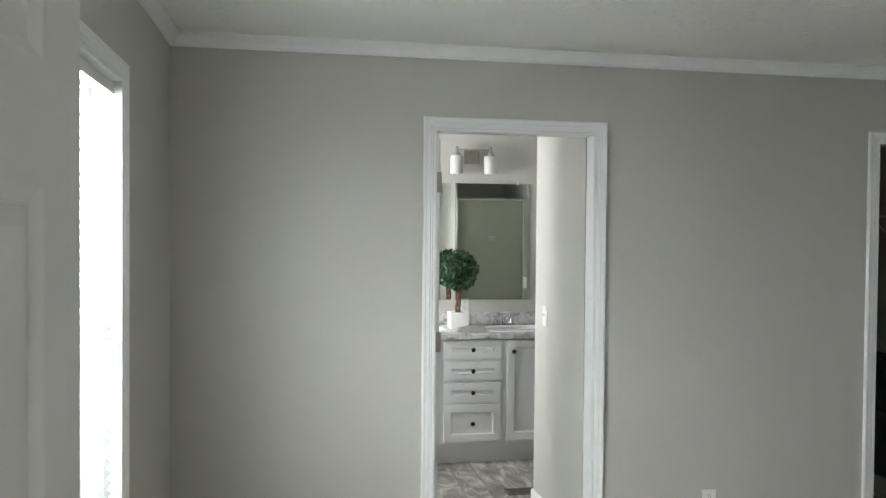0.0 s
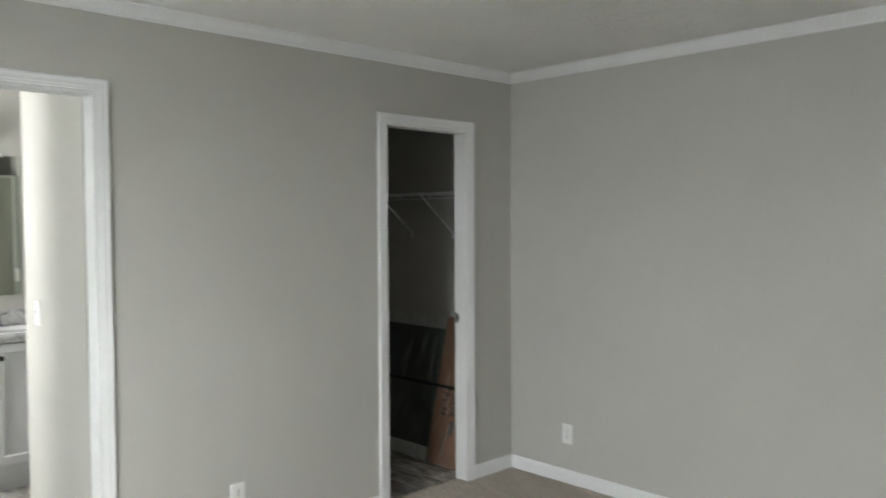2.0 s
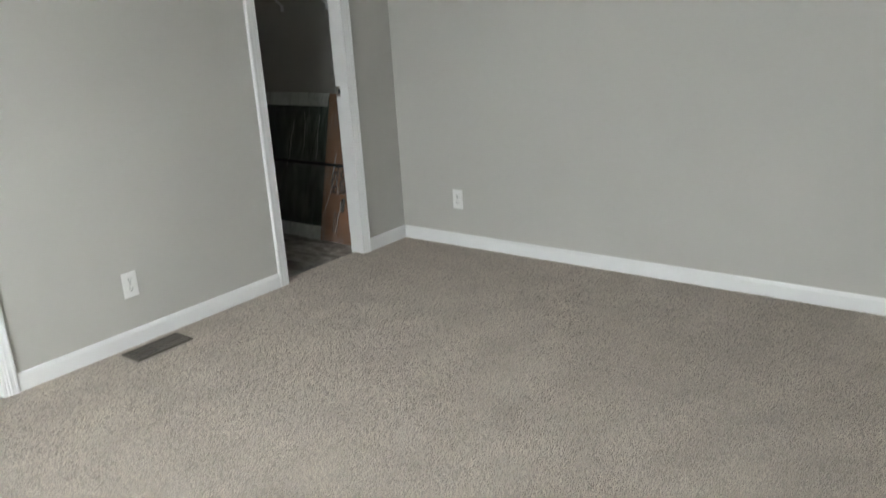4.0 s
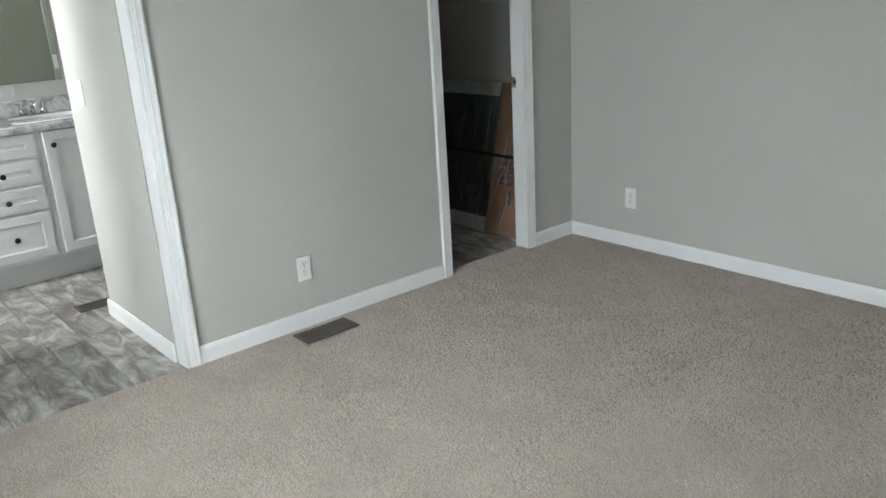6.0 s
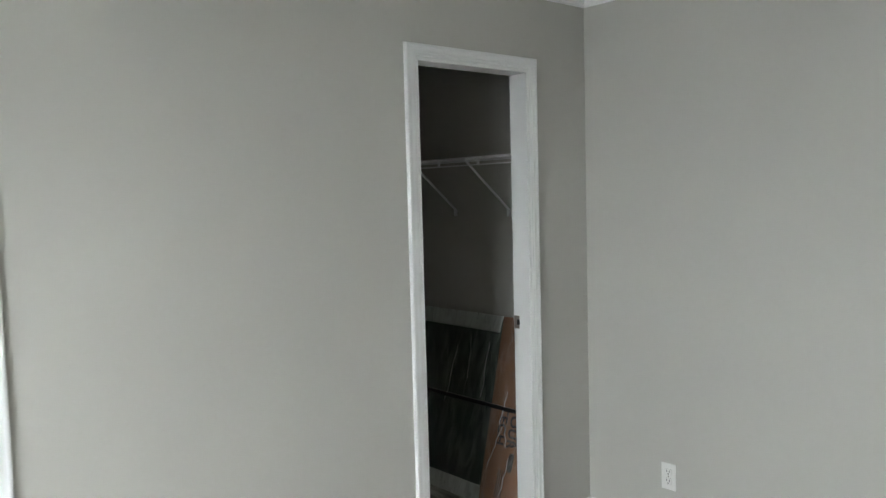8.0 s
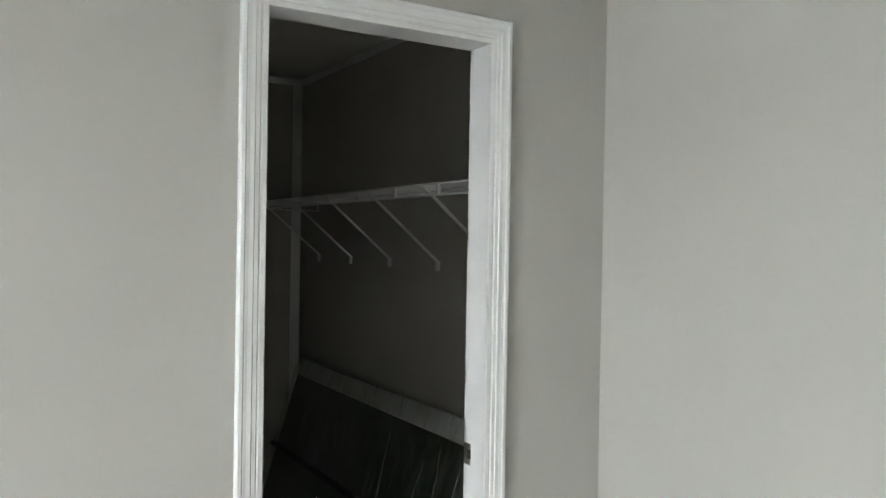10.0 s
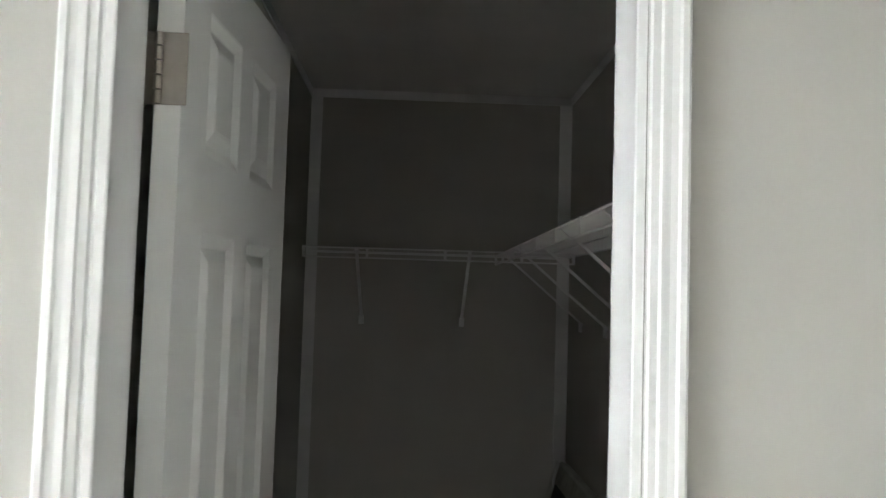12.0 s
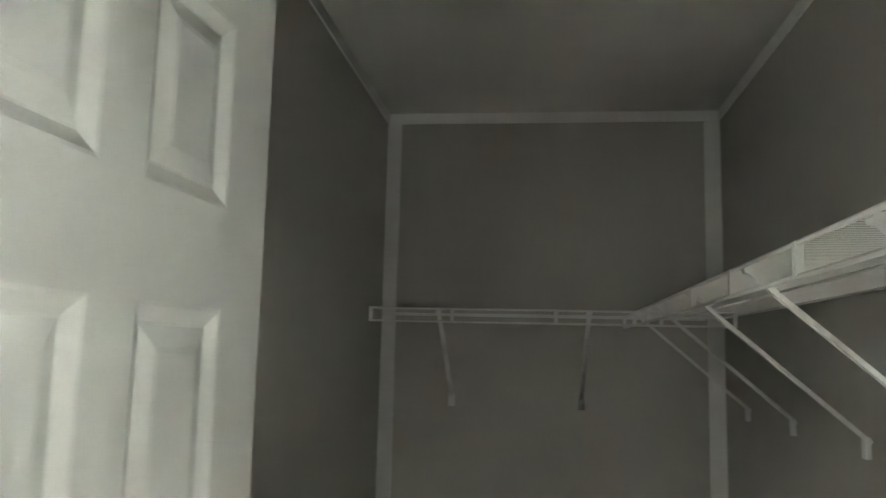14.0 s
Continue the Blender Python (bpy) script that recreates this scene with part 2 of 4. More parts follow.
# both faces of a thin sheet reflect an even share
for sheet, share in ((FILM, 0.09), (GLASS, 0.05)):
    for nd in sheet.node_tree.nodes:
        if nd.type == "MIX_SHADER" and nd.inputs["Fac"].is_linked and nd.inputs["Fac"].links[0].from_node.type == "FRESNEL":
            sheet.node_tree.links.remove(nd.inputs["Fac"].links[0])
            nd.inputs["Fac"].default_value = share
BLIND = mat("white_blind_slat", (0.84, 0.85, 0.85), 0.5, vary=0.02)


def let_light_through(m, color, share):
    """Thin vinyl: part of the light that falls on the back shows on the front."""
    n, l = m.node_tree.nodes, m.node_tree.links
    tl, mx = n.new("ShaderNodeBsdfTranslucent"), n.new("ShaderNodeMixShader")
    tl.inputs["Color"].default_value = (*color, 1)
    mx.inputs["Fac"].default_value = share
    l.new(n["Principled BSDF"].outputs[0], mx.inputs[1]), l.new(tl.outputs[0], mx.inputs[2])
    l.new(mx.outputs[0], n["Material Output"].inputs["Surface"])


let_light_through(BLIND, (0.88, 0.89, 0.89), 0.5)
OBSCURE = clear_material("obscure_shower_glass", (0.85, 0.88, 0.82), 0.3, 1.3, 0.0)
for nd in OBSCURE.node_tree.nodes:
    if nd.type == "MIX_SHADER" and not nd.inputs["Fac"].is_linked:
        nd.inputs["Fac"].default_value = 0.5
    if nd.type == "BSDF_DIFFUSE":
        nd.inputs["Color"].default_value = (0.48, 0.495, 0.42, 1)


def glow_material(name, color, strength):
    """Overcast sky: plain light of its own."""
    m = bpy.data.materials.new(name)
    m.use_nodes = True
    b = m.node_tree.nodes["Principled BSDF"]
    b.inputs["Base Color"].default_value = (0.8, 0.8, 0.8, 1)
    b.inputs["Emission Color"].default_value, b.inputs["Emission Strength"].default_value = (*color, 1), strength
    return m


OVERCAST = glow_material("bright_overcast_sky", (0.93, 0.97, 1.0), 3.2)


# ---- mesh helpers ----
ORIGIN = {}


def thing(name, base, label, category, group="", kind=""):
    ob = new(name)
    ob.empty_display_size = 0.1
    ob.location = base
    ORIGIN[ob.name] = Vector(base)
    return tagged(ob, label, category, group, kind)


def obj(name, bm, material, smooth=False):
    me = bpy.data.meshes.new(name)
    bmesh.ops.recalc_face_normals(bm, faces=bm.faces)
    bm.to_mesh(me)
    bm.free()
    me.materials.append(material)
    if smooth:
        me.shade_smooth()
    return new(name, me)


def part(name, bm, material, parent, label="", smooth=False):
    """One mesh object under a thing or a part; the bmesh is in world metres."""
    base = ORIGIN[parent.name]
    bmesh.ops.translate(bm, verts=bm.verts, vec=-base)
    ob = obj(name, bm, material, smooth)
    ob.parent = parent
    ORIGIN[ob.name] = base
    if label:
        ob["label"] = label
    return ob


def structure(name, bm, material, label, category, smooth=False):
    ob = obj(name, bm, material, smooth)
    ORIGIN[ob.name] = Vector((0, 0, 0))
    return tagged(ob, label, category, kind="structure")


def add_box(bm, x0, x1, y0, y1, z0, z1, bevel=0.0, segments=1):
    vs = [bm.verts.new((x, y, z)) for x in (x0, x1) for y in (y0, y1) for z in (z0, z1)]
    fs = [bm.faces.new([vs[i] for i in q]) for q in ((0, 1, 3, 2), (4, 6, 7, 5), (0, 4, 5, 1), (2, 3, 7, 6), (0, 2, 6, 4), (1, 5, 7, 3))]
    if bevel:
        es = {e for f in fs for e in f.edges}
        bmesh.ops.bevel(bm, geom=list(es), offset=bevel, segments=segments, affect="EDGES")
    return bm


def box(x0, x1, y0, y1, z0, z1, bevel=0.0, segments=1):
    return add_box(bmesh.new(), x0, x1, y0, y1, z0, z1, bevel, segments)


def add_rod(bm, a, b, r, sides=8, r2=None):
    a, b = Vector(a), Vector(b)
    q = (b - a).to_track_quat("Z", "Y").to_matrix()
    rings = []
    for p, rad in ((a, r), (b, r if r2 is None else r2)):
        rings.append([bm.verts.new(p + q @ Vector((rad * math.cos(k * math.tau / sides), rad * math.sin(k * math.tau / sides), 0))) for k in range(sides)])
    for k in range(sides):
        j = (k + 1) % sides
        bm.faces.new((rings[0][k], rings[0][j], rings[1][j], rings[1][k]))
    bm.faces.new(rings[0][::-1]), bm.faces.new(rings[1])
    return bm


def rod(a, b, r, sides=8, r2=None):
    return add_rod(bmesh.new(), a, b, r, sides, r2)


def turned(profile, at, sides=24, close=True):
    """A turned shape about a vertical axis: profile of (radius, z)."""
    bm = bmesh.new()
    rings = [[bm.verts.new((at[0] + max(r, 1e-4) * math.cos(k * math.tau / sides), at[1] + max(r, 1e-4) * math.sin(k * math.tau / sides), at[2] + z)) for k in range(sides)] for r, z in profile]
    for a, b in zip(rings, rings[1:]):
        for k in range(sides):
            j = (k + 1) % sides
            bm.faces.new((a[k], a[j], b[j], b[k]))
    if close:
        bm.faces.new(rings[0][::-1]), bm.faces.new(rings[-1])
    return bm


def sweep(paths, closed=False):
    """Skin a row of equal-length point lists into a solid strip with capped ends."""
    bm = bmesh.new()
    rings = [[bm.verts.new(p) for p in path] for path in paths]
    n = len(rings[0])
    pairs = list(zip(rings, rings[1:])) + ([(rings[-1], rings[0])] if closed else [])
    for a, b in pairs:
        for k in range(n):
            j = (k + 1) % n
            bm.faces.new((a[k], a[j], b[j], b[k]))
    if not closed:
        bm.faces.new(rings[0][::-1]), bm.faces.new(rings[-1])
    return bm


# casing profile: distance out from the opening, thickness
CASING = ((0.0, 0.0), (0.0, 0.0085), (0.002, 0.0100), (0.0120, 0.0106), (0.0140, 0.0084), (0.0160, 0.0086), (0.0185, 0.0122),
          (0.0275, 0.0125), (0.0300, 0.0155), (0.0330, 0.0154), (0.0400, 0.0148), (0.0480, 0.0155), (0.0510, 0.0182), (0.0585, 0.0180), (0.062, 0.0150), (0.062, 0.0))
CW = 0.062


def casing_parts(parent, place, a0, a1, z0, z1, sill=False):
    """Mitred casing legs and head. place(along, out, z) gives the world point."""
    z_low = z0

    def ring(a, z, sa, sz):
        return [place(a + sa * u, d, z + sz * u) for u, d in CASING]
    low = -1 if sill else 0
    part("side_casing", sweep([ring(a0, z_low, -1, low), ring(a0, z1, -1, 1)]), TRIM, parent)
    part("side_casing", sweep([ring(a1, z_low, 1, low), ring(a1, z1, 1, 1)]), TRIM, parent)
    part("head_casing", sweep([ring(a0, z1, -1, 1), ring(a1, z1, 1, 1)]), TRIM, parent)
    if sill:
        part("sill_casing", sweep([ring(a0, z_low, -1, -1), ring(a1, z_low, 1, -1)]), TRIM, parent)


def frame_of_door(name, x0, x1, y0, y1, top, label):
    """Jambs, stop and casings on both faces of a wall that runs along x."""
    ob = thing(name, ((x0 + x1) / 2, (y0 + y1) / 2, 0), label, "door frame", kind="structure")
    t = 0.012
    part("jamb", box(x0 - t, x0, y0 - 0.004, y1 + 0.004, 0, top, 0.001), TRIM, ob)
    part("jamb", box(x1, x1 + t, y0 - 0.004, y1 + 0.004, 0, top, 0.001), TRIM, ob)
    part("head_jamb", box(x0 - t, x1 + t, y0 - 0.004, y1 + 0.004, top, top + t, 0.001), TRIM, ob)
    casing_parts(ob, lambda a, d, z: (a, y0 - d, z), x0, x1, 0.0, top)
    casing_parts(ob, lambda a, d, z: (a, y1 + d, z), x0, x1, 0.0, top)
    return ob


BASE = ((0.0, 0.0), (0.012, 0.0), (0.012, 0.066), (0.010, 0.072), (0.0085, 0.076), (0.006, 0.082), (0.0, 0.083))


def baseboard(name, p, q, side, label="white painted baseboard along the foot of the wall"):
    """A run from p to q; side: the way it stands off the wall."""
    s = Vector((*side, 0))
    rings = [[Vector((*e, 0)) + s * d + Vector((0, 0, h)) for d, h in BASE] for e in (p, q)]
    return structure(name, sweep(rings), TRIM, label, "baseboard")


CROWN = ((0.0, 0.0), (0.0, -0.055), (0.007, -0.055), (0.009, -0.049), (0.016, -0.045), (0.020, -0.036), (0.028, -0.026), (0.036, -0.018), (0.040, -0.012), (0.047, -0.009), (0.048, 0.0))


def crown(name, x0, x1, y0, y1, z, label):
    rings = [[(x + sx * d, y + sy * d, z + h) for d, h in CROWN] for x, y, sx, sy in ((x0, y0, 1, 1), (x1, y0, -1, 1), (x1, y1, -1, -1), (x0, y1, 1, -1))]
    return structure(name, sweep(rings, closed=True), TRIM, label, "crown moulding")

# ---- setting ----
XL, YB, CZ = -4.365, -3.40, 2.405          # left wall, back wall, ceiling of the bedroom
BATH = (-3.217, -2.478)                    # bathroom doorway
CLOS = (-0.983, -0.398)                    # closet doorway
ENT = (-4.035, -3.245)                     # entry doorway
TOP, WT = 2.028, 0.08                      # door heads, wall thickness
BY, CY, CX = 2.17, 2.392, -1.10            # bathroom back wall, closet back wall, closet left wall
SH0, SH1, SHY = -2.456, -1.80, 0.905       # shower recess: sides and front
HX, HY = -2.9, -5.2                        # hall ends


def wall(name, boxes, material, label):
    bm = bmesh.new()
    for b in boxes:
        add_box(bm, *b)
    return structure(name, bm, material, label, "wall")


PAINTED = "matte warm grey painted wall"
wall("wall_north", [(XL, BATH[0] - 0.012, 0, WT, 0, CZ), (BATH[1] + 0.012, CLOS[0] - 0.012, 0, WT, 0, CZ), (CLOS[1] + 0.012, 0, 0, WT, 0, CZ),
                    (BATH[0] - 0.012, BATH[1] + 0.012, 0, WT, TOP + 0.012, CZ), (CLOS[0] - 0.012, CLOS[1] + 0.012, 0, WT, TOP + 0.012, CZ)], WALL,
     "matte warm grey painted wall with two doorways")
wall("wall_east", [(0, 0.12, HY, CY + 0.1, 0, CZ)], WALL, PAINTED)
wall("wall_south", [(XL, ENT[0] - 0.012, YB - WT, YB, 0, CZ), (ENT[1] + 0.012, 0, YB - WT, YB, 0, CZ), (ENT[0] - 0.012, ENT[1] + 0.012, YB - WT, YB, TOP + 0.012, CZ)], WALL,
     "matte warm grey painted wall with the entry doorway")
y0, y1, z0, z1 = WIN[0] - 0.012, WIN[1] + 0.012, WIN[2] - 0.012, WIN[3] + 0.012
b0, b1, c0, c1 = BWIN[0] - 0.012, BWIN[1] + 0.012, BWIN[2] - 0.012, BWIN[3] + 0.012
wall("wall_west", [(XL - 0.14, XL, HY, y0, 0, CZ), (XL - 0.14, XL, y1, b0, 0, CZ), (XL - 0.14, XL, b1, CY + 0.1, 0, CZ), (XL - 0.14, XL, y0, y1, 0, z0), (XL - 0.14, XL, y0, y1, z1, CZ),
                   (XL - 0.14, XL, b0, b1, 0, c0), (XL - 0.14, XL, b0, b1, c1, CZ)], WALL, "matte warm grey painted outer wall with windows")
wall("wall_bath_back", [(XL, CX - WT, BY, CY + 0.1, 0, CZ)], WALL, "warm grey painted bathroom wall above the vanity")
wall("wall_bath_stub", [(BATH[1] + 0.0, SH0, WT + 0.02, SHY, 0, CZ)], WALL, "pale grey painted short wall beside the bathroom doorway")
wall("wall_shower_side", [(SH1, CX - WT, WT, SHY, 0, CZ)], WALL, "grey painted wall beside the shower recess")
wall("wall_closet_left", [(CX - WT, CX, WT, CY + 0.1, 0, CZ)], WALL, "grey painted closet side wall")
wall("wall_closet_back", [(CX, 0, CY, CY + 0.1, 0, CZ)], WALL, "grey painted closet back wall")
wall("wall_hall", [(HX, HX + 0.1, HY, YB - WT, 0, CZ), (XL, HX + 0.1, HY - 0.1, HY, 0, CZ)], WALL, "grey painted hallway wall")
structure("ceiling", box(XL - 0.14, 0.12, HY - 0.1, CY + 0.1, CZ, CZ + 0.1), CEIL, "white knockdown textured ceiling", "ceiling")
structure("ceiling_closet", box(CX, 0, WT, CY, CZ - 0.026, CZ - 0.002), CEIL2, "white textured closet ceiling", "ceiling")
structure("floor", box(XL - 0.14, 0.12, HY - 0.1, CY + 0.1, -0.08, -0.006), SUBFLOOR, "dark floor deck under the floor coverings", "floor")
structure("carpet_floor", add_box(box(XL, 0, HY, 0.012, -0.006, 0.004), CLOS[0], CLOS[1], 0.012, 0.072, -0.006, 0.004), CARPET, "greige cut-pile carpet covering the bedroom floor", "carpet")
structure("ground", box(-60, 60, -60, 60, -0.75, -0.70), OUTSIDE, "open ground outside the house", "ground")

structure("backdrop", box(-7.1, -7.0, -9, 16, -0.70, 8), OVERCAST, "white overcast sky beyond the windows", "sky")

crown("crown_moulding", XL, 0, YB, 0, CZ, "white crown moulding round the bedroom ceiling")
crown("crown_moulding_bath", XL, CX - WT, SHY, BY, CZ, "white crown moulding round the bathroom ceiling")

baseboard("baseboard_1", (XL, 0), (BATH[0] - CW, 0), (0, -1))
baseboard("baseboard_2", (BATH[1] + CW, 0), (CLOS[0] - CW, 0), (0, -1))
baseboard("baseboard_3", (CLOS[1] + CW, 0), (0, 0), (0, -1))
baseboard("baseboard_4", (0, YB), (0, -0.013), (-1, 0))
baseboard("baseboard_5", (XL, YB), (XL, -0.013), (1, 0))
baseboard("baseboard_6", (ENT[1] + CW, YB), (-0.013, YB), (0, 1))
baseboard("baseboard_7", (BATH[1], WT + CW * 0.4), (BATH[1], SHY + 0.012), (-1, 0), "white baseboard along the short bathroom wall")
baseboard("baseboard_8", (BATH[1] + 0.001, SHY), (SH0, SHY), (0, 1), "white baseboard round the end of the short wall")

bath_frame = frame_of_door("door_frame_bath", *BATH, 0, WT, TOP, "white moulded casing round the bathroom doorway")
closet_frame = frame_of_door("door_frame_closet", *CLOS, 0, WT, TOP, "white moulded casing round the closet doorway, paint chipped")
entry_frame = frame_of_door("door_frame_entry", *ENT, YB - WT, YB, TOP, "white moulded casing round the bedroom entry")


# ---- doors ----
def panel_rings(bm, u0, u1, z0, z1, face, sign):
    """A moulded raised panel; face(u, d, z) gives the point, d the depth below the face."""
    rings = []
    for inset, d in ((0.0, 0.0), (0.004, 0.0009), (0.018, 0.0080), (0.021, 0.0084), (0.040, 0.0025), (0.046, 0.0016)):
        rings.append([bm.verts.new(face(u, d * sign, z)) for u, z in ((u0 + inset, z0 + inset), (u1 - inset, z0 + inset), (u1 - inset, z1 - inset), (u0 + inset, z1 - inset))])
    for a, b in zip(rings, rings[1:]):
        for k in range(4):
            j = (k + 1) % 4
            bm.faces.new((a[k], a[j], b[j], b[k]))
    bm.faces.new(rings[-1])
    return bm


def six_panel_door(name, m, width, label, knob_side=1, hinges=True):
    """Leaf with its hinge edge on the local z axis, reaching along +u, face at v=0, thickness towards -v."""
    ob = new(name)
    ob.matrix_world = m
    ORIGIN[ob.name] = Vector((0, 0, 0))
    tagged(ob, label, "door")
    h, t = 2.018, 0.035
    s = 0.1 * width / 0.59 if width < 0.65 else 0.115
    mid = 0.066 if width < 0.65 else 0.10
    pw = (width - 2 * s - mid) / 2
    us = [0, s, s + pw, s + pw + mid, width - s, width]
    zs = [0.012, 0.235, 0.805, 0.935, 1.612, 1.718, 1.924, h]
    bm = bmesh.new()
    for v in (0.0, -t):
        for i in range(5):
            for k in range(7):
                if i in (1, 3) and k in (1, 3, 5):
                    continue
                bm.faces.new([bm.verts.new((u, v, z)) for u, z in ((us[i], zs[k]), (us[i + 1], zs[k]), (us[i + 1], zs[k + 1]), (us[i], zs[k + 1]))])
    for u in (0, width):
        bm.faces.new([bm.verts.new(p) for p in ((u, 0, zs[0]), (u, -t, zs[0]), (u, -t, h), (u, 0, h))])
    for z in (zs[0], h):
        bm.faces.new([bm.verts.new(p) for p in ((0, 0, z), (width, 0, z), (width, -t, z), (0, -t, z))])
    bmesh.ops.remove_doubles(bm, verts=bm.verts, dist=1e-5)
    part("leaf", bm, DOORPAINT, ob)
    for i in (1, 3):
        for k in (1, 3, 5):
            for v, sg in ((0.0, -1), (-t, 1)):
                part("panel", panel_rings(bmesh.new(), us[i], us[i + 1], zs[k], zs[k + 1], lambda u, d, z, v=v: (u, v + d, z), sg), DOORPAINT, ob)
    for v, sg in ((0.0, 1), (-t, -1)):
        k = turned([(0.032, 0), (0.032, 0.006), (0.012, 0.010), (0.011, 0.032), (0.024, 0.040), (0.029, 0.052), (0.025, 0.064), (0.010, 0.070)], (0, 0, 0), 18)
        bmesh.ops.rotate(k, verts=k.verts, cent=(0, 0, 0), matrix=Matrix.Rotation(radians(-90 * sg), 3, "X"))
        bmesh.ops.translate(k, verts=k.verts, vec=(width - 0.062, v, 0.93))
        part("knob", k, NICKEL, ob, "brushed nickel door knob", smooth=True)
    return ob


def hinge(parent, x, y, z):
    """A butt hinge: two leaves, knuckles on a pin and screw heads; the world point is the pin's middle."""
    h = 0.047
    plate = part("hinge_plate", box(x + 0.004, x + 0.036, y - 0.0025, y - 0.0005, z - h, z + h, 0.0008), NICKEL, parent, "brushed nickel hinge plate")
    part("hinge_plate", box(x - 0.026, x - 0.004, y - 0.0025, y - 0.0005, z - h, z + h, 0.0006), NICKEL, parent, "brushed nickel hinge plate")
    for k in range(5):
        a = z - h + 0.0188 * k
        part("knuckle", rod((x, y - 0.005, a + 0.0006), (x, y - 0.005, a + 0.0174), 0.0055, 12), NICKEL, parent, smooth=False)
    for dz in (-0.033, 0.0, 0.033):
        part("screw", turned([(0.0042, 0), (0.0038, 0.0012), (0.0015, 0.0016)], (0, 0, 0), 10), NICKEL, plate)
        s = plate.children[-1]
        s.matrix_local = Matrix.Translation(Vector((x + 0.024 + (0.006 if dz == 0 else -0.002), y - 0.0025, z + dz)) - ORIGIN[parent.name]) @ Matrix.Rotation(radians(90), 4, "X")


# the closet leaf stands open into the closet; its face looks to +x
closet_door = six_panel_door("closet_door", Matrix.Translation((-0.948, 0.122, 0)) @ Matrix.Rotation(radians(86.2), 4, "Z") @ Matrix.Scale(-1, 4, (0, 1, 0)), 0.582,
                             "white six-panel closet door standing open into the closet")
for z in (0.22, 1.045, 1.812):
    hinge(closet_frame, -0.976, 0.1195, z)
entry_door = six_panel_door("entry_door", Matrix.Translation((-4.033, YB + 0.012, 0)) @ Matrix.Rotation(radians(90.0), 4, "Z") @ Matrix.Scale(-1, 4, (0, 1, 0)), 0.775,
                            "white six-panel bedroom door standing wide open")
bath_door = six_panel_door("bath_door", Matrix.Translation((-3.180, 0.122, 0)) @ Matrix.Rotation(radians(93.0), 4, "Z") @ Matrix.Scale(-1, 4, (0, 1, 0)), 0.728,
                           "white six-panel bathroom door standing open inside the bathroom")
for z in (0.22, 1.06, 1.805):
    hinge(bath_frame, -3.208, 0.1195, z)
# strike plate in the closet jamb
sp = part("strike_plate", box(CLOS[1] - 0.002, CLOS[1] + 0.0005, 0.056, 0.086, 0.928, 0.985, 0.0008), NICKEL, closet_frame, "small brushed nickel strike plate")
# dark plate paints the shade of the latch opening
part("latch_hole", box(CLOS[1] - 0.003, CLOS[1] - 0.001, 0.054, 0.068, 0.945, 0.969), HOLE_SHADE, sp)


# ---- bedroom window ----
def window(name, y0, y1, z0, z1, label):
    ob = thing(name, (XL, (y0 + y1) / 2, z0), label, "window", kind="structure")
    casing_parts(ob, lambda a, d, z: (XL + d, a, z), y0, y1, z0, z1, sill=True)
    t = 0.012
    for nm, b in (("reveal", (y0 - t, y0, z0, z1)), ("reveal", (y1, y1 + t, z0, z1)), ("reveal", (y0 - t, y1 + t, z1, z1 + t)), ("sill", (y0 - t, y1 + t, z0 - t, z0))):
        part(nm, box(XL - 0.14, XL + 0.003, *b), TRIM, ob)
    f, xg, zm = 0.035, XL - 0.105, (z0 + z1) / 2
    for b in ((y0, y0 + f, z0, z1), (y1 - f, y1, z0, z1), (y0 + f, y1 - f, z0, z0 + f), (y0 + f, y1 - f, z1 - f, z1), (y0 + f, y1 - f, zm - 0.02, zm + 0.02)):
        part("window_frame", box(xg - 0.02, xg + 0.02, *b, 0.002), PLASTIC, ob)
    for a, b in ((z0 + f, zm - 0.02), (zm + 0.02, z1 - f)):
        pane = part("pane", box(xg - 0.002, xg + 0.002, y0 + f, y1 - f, a, b), GLASS, ob)
        pane.visible_shadow = False
    return ob


window_1 = window("window_1", *WIN, "white-framed window with bright daylight behind its blind")
window_2 = window("window_2", *BWIN, "white-framed bathroom window letting in daylight")


